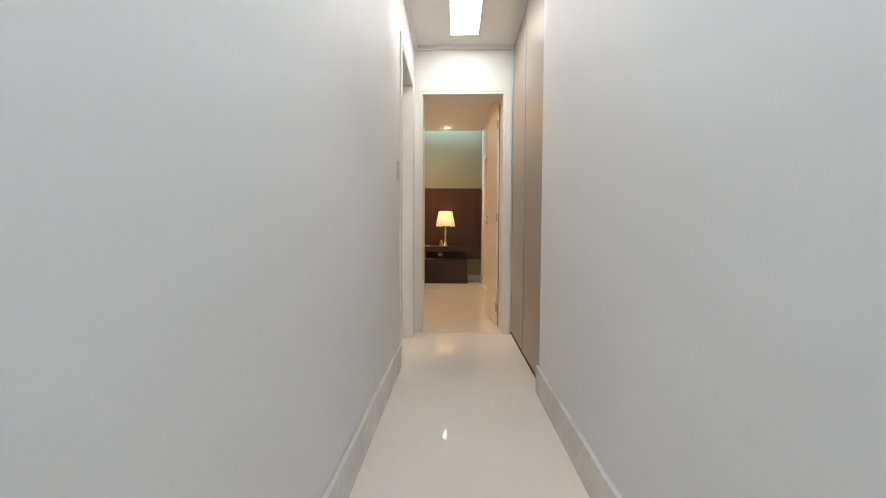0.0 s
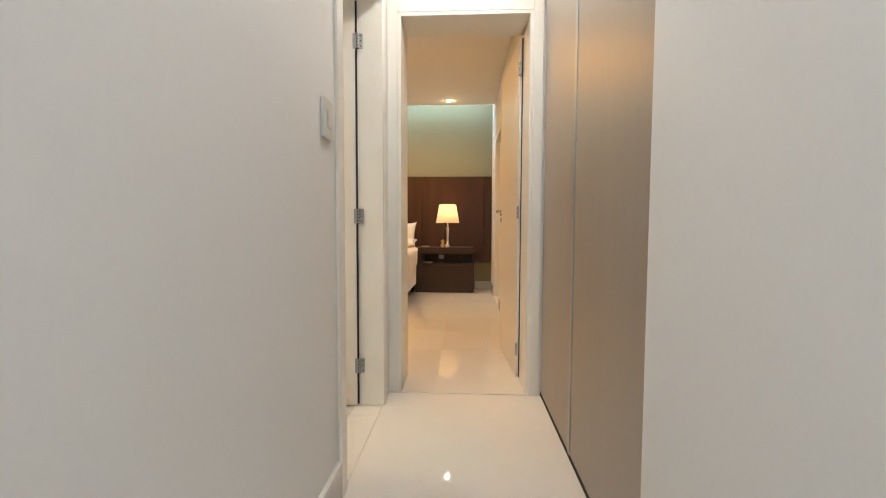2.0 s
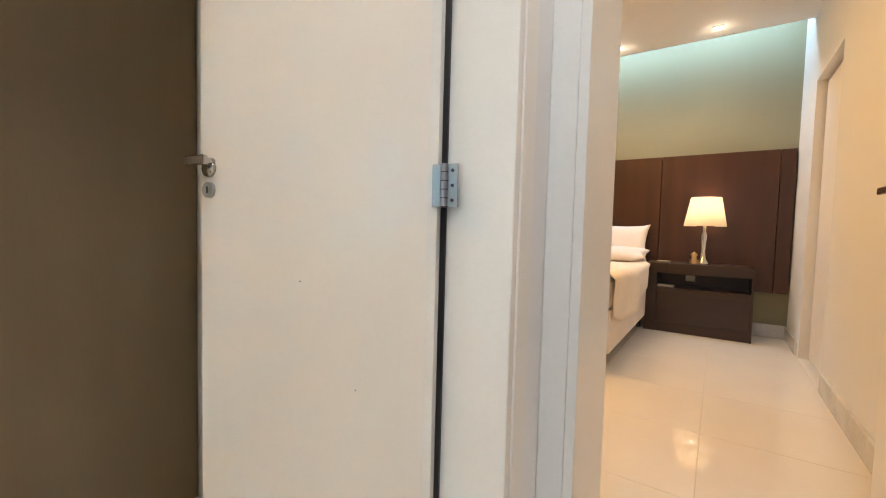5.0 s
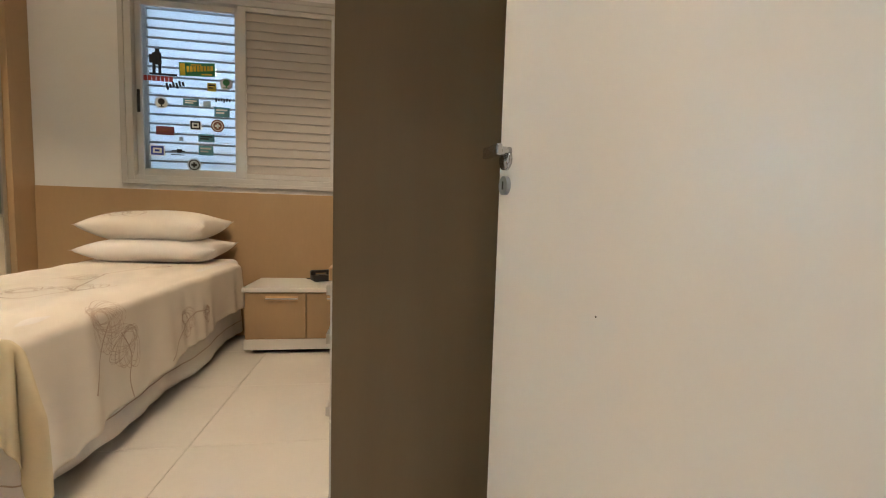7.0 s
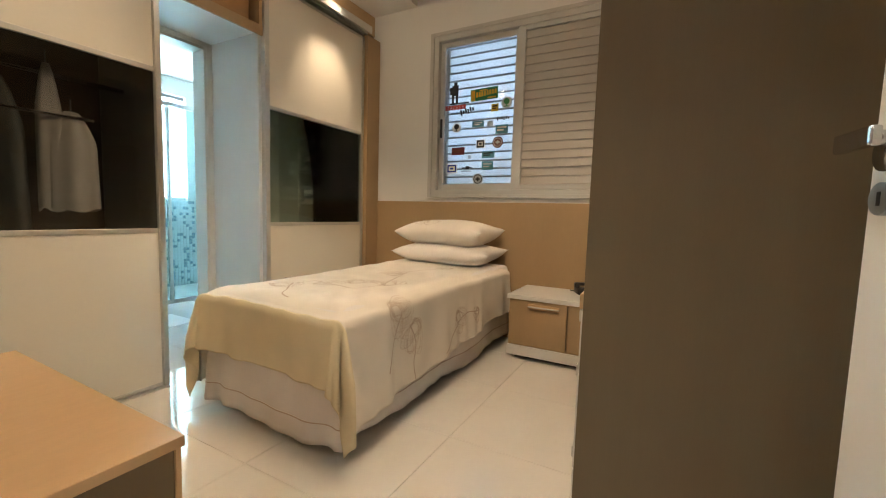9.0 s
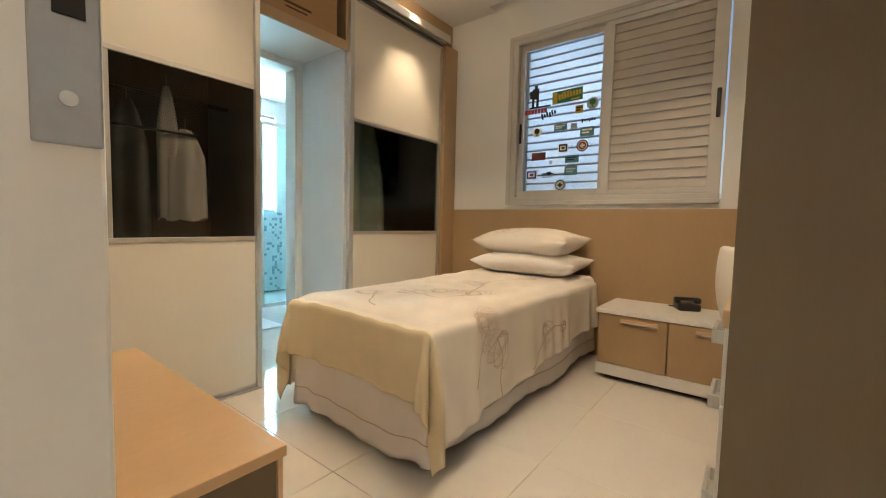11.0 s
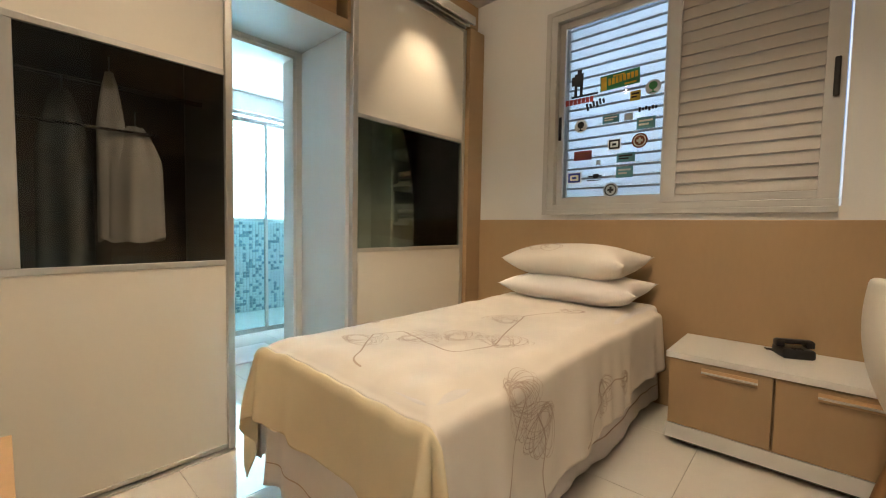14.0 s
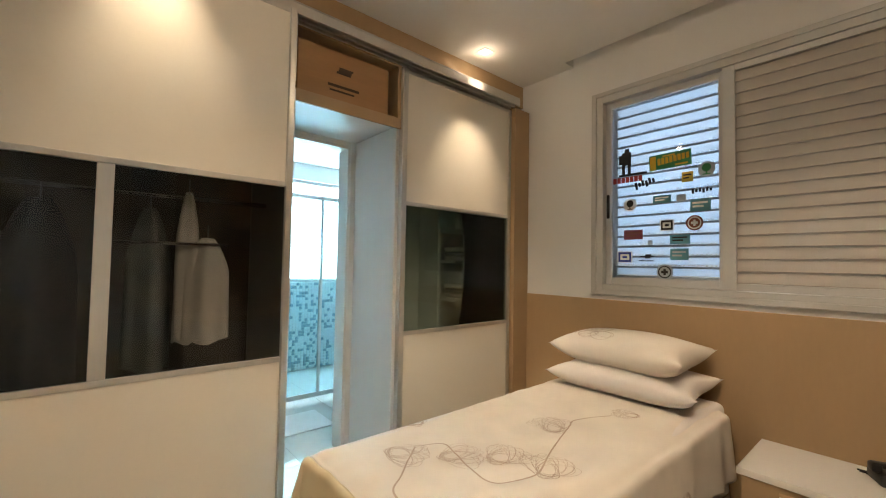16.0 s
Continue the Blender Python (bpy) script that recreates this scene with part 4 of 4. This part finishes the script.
b1 = part("backrest", sheet(chair_back, 18, 20), M["leather"], ch, "", True)
solid(b1, 0.075, 1)
bv = b1.modifiers.new("soft", "BEVEL")
bv.width, bv.segments = 0.02, 3
part("seat", box(-0.21, -0.15, 0.38, 0.21, 0.24, 0.46, 0.03, 3), M["leather"], ch, "", True)
for dy in (-0.012, 0.078):
    rim = [chair_back(k / 24, 1.0) + Vector((0, dy - 0.03, 0.004)) for k in range(25)]
    part("piping", bm_join(*[cyl(p, q, 0.0035, seg=6) for p, q in zip(rim, rim[1:])]), M["sheet"], ch, "pale piped seam")
for sx in (-1, 1):
    for y0, y1 in ((-0.15, -0.24), (0.18, 0.22)):
        part("leg", cyl((sx * 0.19, y1, 0.0), (sx * 0.16, y0, 0.40), 0.016, 0.026, 14), M["wood"], ch, "honey wooden leg", True)

# ---------- bedroom: low chest by the door ----------
bt = thing("low_chest", -0.44, 3.09, 0, "low beige laminate chest standing by the door", "chest")
bpy.context.view_layer.update()
part("top", loc(bt, box(-0.655, 2.59, 0.452, BX1 - 0.003, 3.59, 0.477, 0.002)), M["desk"], bt, "warm beige laminate top")
part("body", loc(bt, box(-0.64, 2.605, 0.0, BX1 - 0.003, 3.575, 0.452, 0.002)), M["taupe"], bt)
part("front", loc(bt, boxes((-0.652, 2.60, 0.03, -0.64, 3.09, 0.448), (-0.652, 3.095, 0.03, -0.64, 3.58, 0.448), bevel=0.002)), M["desk"], bt)

# ---------- bathroom ----------
struct("wall_bathroom", boxes((BX0 - 0.2, -0.9, -0.1, BX0, 0.3, HTOP), (-0.35, -0.9, -0.1, BX1, 1.38, HTOP), (BX0, -0.9, -0.1, -3.1, -0.75, HTOP), (-1.7, -0.9, -0.1, -0.35, -0.75, HTOP), (-3.1, -0.9, -0.1, -1.7, -0.75, 1.05), (-3.1, -0.9, 2.3, -1.7, -0.75, HTOP)), M["panel"], "white bathroom walls with a bright window opening", "wall")
struct("ceiling_bathroom", boxes((BX0, -0.75, 2.5, BX1 - 0.12, 1.38, 2.6)), M["ceil"], "white bathroom ceiling", "ceiling")
ss = thing("shower_screen", -2.0, 0.45, 0, "clear glass shower screen with a grey metal frame", "shower screen")
bpy.context.view_layer.update()
part("frame", loc(ss, boxes((-3.2, 0.44, 1.88, -1.5, 0.47, 1.92), (-2.27, 0.44, 0.1, -2.245, 0.47, 1.88), (-3.2, 0.44, 0.06, -1.5, 0.47, 0.1))), M["alu"], ss)
sg = part("pane", loc(ss, box(-3.2, 0.45, 0.1, -1.5, 0.458, 1.88)), M["shower"], ss)
sg.visible_shadow = False
bc = thing("washbasin_counter", -2.35, 0.95, 0.82, "white stone bathroom counter beside the shower", "counter")
part("slab", box(-0.9, -0.28, 0, -0.05, 0.4, 0.05, 0.006), M["panel"], bc)
part("support", box(-0.86, -0.24, -0.82, -0.12, 0.38, 0.0), M["panel"], bc)
mz = thing("mosaic_tiles", -2.45, -0.745, 0, "blue and pale glass mosaic on the shower wall", "mosaic", "", "stuff")
for mm, share in ((M["mosaic_a"], 0), (M["mosaic_b"], 1)):
    rnd = random.Random(5)
    vs, fs = [], []
    for i in range(40):
        for j in range(29):
            if (rnd.random() < 0.27) != bool(share):
                continue
            x, z, w, k = -0.72 + i * 0.036, j * 0.036 + 0.004, 0.033, len(vs)
            vs += [(x, 0, z), (x + w, 0, z), (x + w, 0, z + w), (x, 0, z + w), (x + 0.002, 0.006, z + 0.002), (x + w - 0.002, 0.006, z + 0.002), (x + w - 0.002, 0.006, z + w - 0.002), (x + 0.002, 0.006, z + w - 0.002)]
            fs += [(k + 4, k + 7, k + 6, k + 5), (k, k + 4, k + 5, k + 1), (k + 1, k + 5, k + 6, k + 2), (k + 2, k + 6, k + 7, k + 3), (k + 3, k + 7, k + 4, k)]
    me = bpy.data.meshes.new("mosaic")
    me.from_pydata(vs, [], fs)
    me.materials.append(mm)
    o = tagged(new("mosaic", me), "", "", "", "stuff")
    o.parent = mz
w2 = tagged(new("window_2"), "frosted bathroom window filled with daylight", "window", "", "structure")
part("frosted_pane", box(-3.1, -0.83, 1.05, -1.7, -0.822, 2.3), M["frost"], w2)
part("window_frame", boxes((-3.1, -0.85, 1.05, -1.7, -0.80, 1.09), (-3.1, -0.85, 2.26, -1.7, -0.80, 2.3), (-2.42, -0.85, 1.09, -2.38, -0.80, 2.26)), M["frame"], w2)
tw = thing("bath_mat", -1.85, 0.85, 0.0, "white cotton bath mat on the floor", "bath mat")
part("mat", box(-0.3, -0.2, 0.0, 0.3, 0.2, 0.012, 0.005), M["sheet"], tw)

# ---------- far bedroom ----------
hb = thing("headboard", -0.9, SY1 - 0.04, 0, "dark red wood veneer headboard panel across the wall", "headboard")
for i in range(4):
    x0 = -2.2 + i * 0.95
    x1 = min(x0 + 0.945, 0.757)
    part("panel", box(x0 + 0.9, -0.02 if i % 2 else -0.023, 0.42, x1 + 0.9, 0.037, 1.728, 0.003), M["redwood"], hb)
nd = thing("nightstand", 0.072, 8.78, 0, "dark wood nightstand with an open shelf and drawer", "nightstand")
part("top", box(-0.43, -0.19, 0.565, 0.42, 0.18, 0.66, 0.004), M["darkwood"], nd)
part("side", box(-0.43, -0.185, 0.0, -0.33, 0.18, 0.565, 0.003), M["darkwood"], nd)
part("side", box(0.40, -0.185, 0.0, 0.42, 0.18, 0.565, 0.003), M["darkwood"], nd)
part("back", box(-0.33, 0.16, 0.05, 0.40, 0.18, 0.565), M["darkwood"], nd)
part("shelf", box(-0.33, -0.18, 0.40, 0.40, 0.16, 0.425), M["darkwood"], nd)
part("drawer_front", box(-0.33, -0.19, 0.10, 0.40, -0.17, 0.40, 0.003), M["darkwood"], nd)
part("plinth", box(-0.33, -0.17, 0.0, 0.40, 0.16, 0.10), M["darkwood"], nd)
so = thing("wall_socket", 0.0, 8.935, 0.50, "white double wall socket inside the nightstand", "socket")
part("plate", box(-0.04, 0.0, -0.03, 0.04, 0.008, 0.03, 0.003), M["trim"], so)
tl = thing("table_lamp", 0.10, 8.8, 0.66, "table lamp with a lit cream shade and silver stem", "lamp")
part("shade", turned([(0.175, 0.36), (0.125, 0.63)], 40), M["lampshade"], tl, "cream conical fabric shade", True)
part("stem", turned([(0.055, 0.0), (0.055, 0.015), (0.03, 0.05), (0.018, 0.12), (0.022, 0.2), (0.032, 0.27), (0.014, 0.31), (0.012, 0.42)], 28), M["chrome"], tl, "silver turned stem", True)
part("bulb", turned([(0.004, 0.52), (0.028, 0.49), (0.03, 0.46), (0.012, 0.42)], 16), M["lens_w"], tl, "", True)
lamp("table_lamp_bulb", "POINT", 3.2, (1, 0.72, 0.42), pose(0.10, 8.8, 1.19), 0.03)
fg = thing("figurine", 0.03, 8.74, 0.66, "small gilded ornament on the nightstand", "ornament")
part("figure", turned([(0.035, 0.0), (0.04, 0.02), (0.02, 0.06), (0.03, 0.09), (0.0, 0.12)], 14), M["gold"], fg, "", True)
rc = thing("remote_control", -0.22, 8.72, 0.66, "dark remote control lying on the nightstand", "remote control")
part("body", box(-0.06, -0.02, 0, 0.06, 0.02, 0.018, 0.006), M["steel"], rc)
dv = thing("small_device", -0.2, 8.72, 0.425, "small silver device on the nightstand shelf", "device")
part("body", box(-0.08, -0.05, 0, 0.08, 0.05, 0.02, 0.006), M["steel"], dv)

b2 = thing("double_bed", -1.25, 7.9, 0, "double bed with white base and cream blanket", "bed")
part("box_base", box(-0.9, -0.9, 0.13, 0.9, 1.08, 0.42, 0.012), M["sheet"], b2)
part("mattress", box(-0.9, -0.9, 0.42, 0.9, 1.08, 0.64, 0.05, 3), M["sheet"], b2, "", True)
for x in (-0.8, 0.84):
    for y in (-0.8, 0.75):
        part("leg", cyl((x, y, 0), (x, y, 0.13), 0.02), M["black"], b2)
b2s = thing("blanket", -1.25, 7.9, 0.64, "crumpled cream blanket hanging over the bed side", "blanket")


def blanket(u, v):
    y = -0.93 + 1.6 * v
    s = -0.9 + u * 2.1
    fold = 0.014 * math.sin(v * 17) + 0.012 * math.sin(v * 7 + u * 4)
    if s < 0.9:
        return Vector((s, y, 0.012 + 0.012 * math.sin(5 * s + 3 * y)))
    return Vector((0.915 + fold * min(1, (s - 0.9) / 0.1) + 0.012, y, 0.012 - (s - 0.9) * (0.9 + 0.25 * math.sin(v * 5))))


solid(part("cloth", sheet(blanket, 60, 50), M["linen"], b2s, "", True), 0.012, 1)
pillow(-0.58, 8.66, 0.66, 0.5, 0.42, 0.15, 0, 90, "white pillow propped against the headboard", False).matrix_world = pose(-0.62, 8.82, 0.83, 68, 0, 0) @ pose(0, 0, -0.07, 0, 0, 90)
pillow(-0.62, 8.6, 0.66, 0.5, 0.4, 0.13, 0, 90, "white pillow with a frilled edge on the double bed", False).matrix_world = pose(-0.60, 8.62, 0.66, 8, 0, 0) @ pose(0, 0, 0, 0, 0, 90)

# ---------- stickers ----------
hk = sticker(2.86, 1.985, 0.1, 0.19, "black", "black sticker of a walking figure shape with red bar", text=[(0, -0.03, -0.01, 0.0012, 0.03, 0.075), (0, -0.05, 0.0, 0.0012, -0.028, 0.06), (0, -0.012, 0.072, 0.0012, 0.018, 0.1), (0, -0.03, -0.075, 0.0012, -0.01, -0.01), (0, 0.008, -0.07, 0.0012, 0.028, -0.01), (0, -0.05, -0.082, 0.0012, 0.13, -0.068)])
part("red_bar", boxes(*[(0, -0.09 + 0.028 * k, -0.125, 0.0012, -0.066 + 0.028 * k, -0.088) for k in range(7)]), INK["red"], hk)
yl = sticker(3.125, 1.962, 0.24, 0.095, "green", "dark green and yellow sticker with unreadable script", tilt=2)
part("print", boxes((0.0005, -0.115, -0.045, 0.0014, -0.08, 0.04), *[(0.0005, -0.07 + 0.023 * k, -0.02 + 0.002 * k, 0.0014, -0.053 + 0.023 * k, 0.022 + 0.001 * k) for k in range(8)], (0.0005, -0.04, 0.028, 0.0014, 0.03, 0.036), (0.0005, 0.03, -0.038, 0.0014, 0.1, -0.028)), INK["yellow"], yl)
sticker(3.322, 1.876, 0.088, 0.088, "grey", "round sticker with a green tree", "tree", "green", True)
sticker(3.223, 1.845, 0.06, 0.06, "yellow", "small square yellow and black emblem sticker", "bars", "black")
sc = sticker(2.978, 1.84, 0.15, 0.06, "black", "black script lettering sticker", text=strip(0.13, 0.05, 6), tilt=12)
sticker(3.298, 1.755, 0.11, 0.035, "black", "small black lettering sticker", text=strip(0.11, 0.03, 6))
sticker(2.883, 1.71, 0.085, 0.085, "white", "round white sticker with a black tree", "tree", "black", True)
sticker(3.08, 1.727, 0.105, 0.048, "teal", "dark grey rectangular sticker with pale print", "bars", "white")
sticker(3.188, 1.724, 0.05, 0.042, "grey", "faded pale grey square sticker")
sticker(3.29, 1.671, 0.105, 0.07, "teal", "blue-grey rectangular sticker with a white mark", "bars", "white")
sticker(3.108, 1.564, 0.08, 0.07, "white", "white square sticker with a black frame", "frame", "black")
sticker(3.259, 1.569, 0.09, 0.09, "brown", "round dark brown sticker with a pale ring", "ring", "white", True)
sticker(2.904, 1.514, 0.12, 0.062, "maroon", "maroon rectangular sticker with dark print", "bars", "brown")
sticker(3.01, 1.46, 0.028, 0.03, "grey", "tiny pale square sticker")
sticker(3.181, 1.475, 0.11, 0.056, "teal", "dark teal picture sticker", "bars", "black")
sticker(2.849, 1.369, 0.1, 0.075, "white", "white sticker with a blue frame", "frame", "blue")
sticker(2.99, 1.372, 0.09, 0.04, "black", "small black arrow-shaped sticker", text=[(0, -0.045, -0.004, 0.0012, 0.045, 0.004), (0, -0.01, 0.004, 0.0012, 0.025, 0.014), (0, -0.01, -0.012, 0.0012, 0.02, -0.004), (0, -0.05, -0.03, 0.0012, 0.04, -0.024)])
sticker(3.177, 1.385, 0.1, 0.07, "teal", "pale teal square sticker", "bars", "grey")
sticker(3.095, 1.277, 0.095, 0.095, "grey", "round grey and white sticker with radial print", "ring", "black", True)
# ---------- floors, tile by tile ----------
floor = struct("floor", boxes((SX0 - 0.15, -1.6, -0.1, 1.65, SY1 + 0.1, -0.004)), M["grout"], "polished cream porcelain tile floor", "floor")
TILE, GAP = 0.585, 0.0018
tile_cache = {}


def tile_floor(x0, y0, x1, y1, ox, oy, TX=TILE, TY=TILE):
    i0, i1 = math.floor((x0 - ox) / TX), math.ceil((x1 - ox) / TX)
    j0, j1 = math.floor((y0 - oy) / TY), math.ceil((y1 - oy) / TY)
    for i in range(i0, i1):
        for j in range(j0, j1):
            a, b = max(x0, ox + i * TX), min(x1, ox + (i + 1) * TX)
            c, d = max(y0, oy + j * TY), min(y1, oy + (j + 1) * TY)
            if b - a < 0.03 or d - c < 0.03:
                continue
            key = (round(b - a, 3), round(d - c, 3))
            if key not in tile_cache:
                w, h = (b - a) / 2 - GAP / 2, (d - c) / 2 - GAP / 2
                tile_cache[key] = mesh_of("tile", box(-w, -h, -0.008, w, h, 0.0, 0.0008, 1), M["floor"])
            o = new("tile", tile_cache[key])
            o.parent = floor
            o.matrix_basis = pose((a + b) / 2, (c + d) / 2, 0)


tile_floor(CX0, -1.5, 0.80, CY - 0.01, CX0, 2.62, 0.885, 1.2)
struct("threshold", boxes((-0.03, CY - 0.008, -0.004, 0.715, SY0 + 0.01, 0.004), bevel=0.001), M["floor"], "pale stone threshold in the doorway", "threshold")
tile_floor(BX0, BY0, BX1, BY1, -1.12, 3.13)
tile_floor(BX1, 4.12, CX0, 4.845, BX1 - 0.4, 4.12)
tile_floor(BX0, -0.75, -0.35, BY0, -1.12, 1.5)
tile_floor(-1.6, SY0 + 0.012, SX1, SY1, 0.18, SY0 + 0.012)
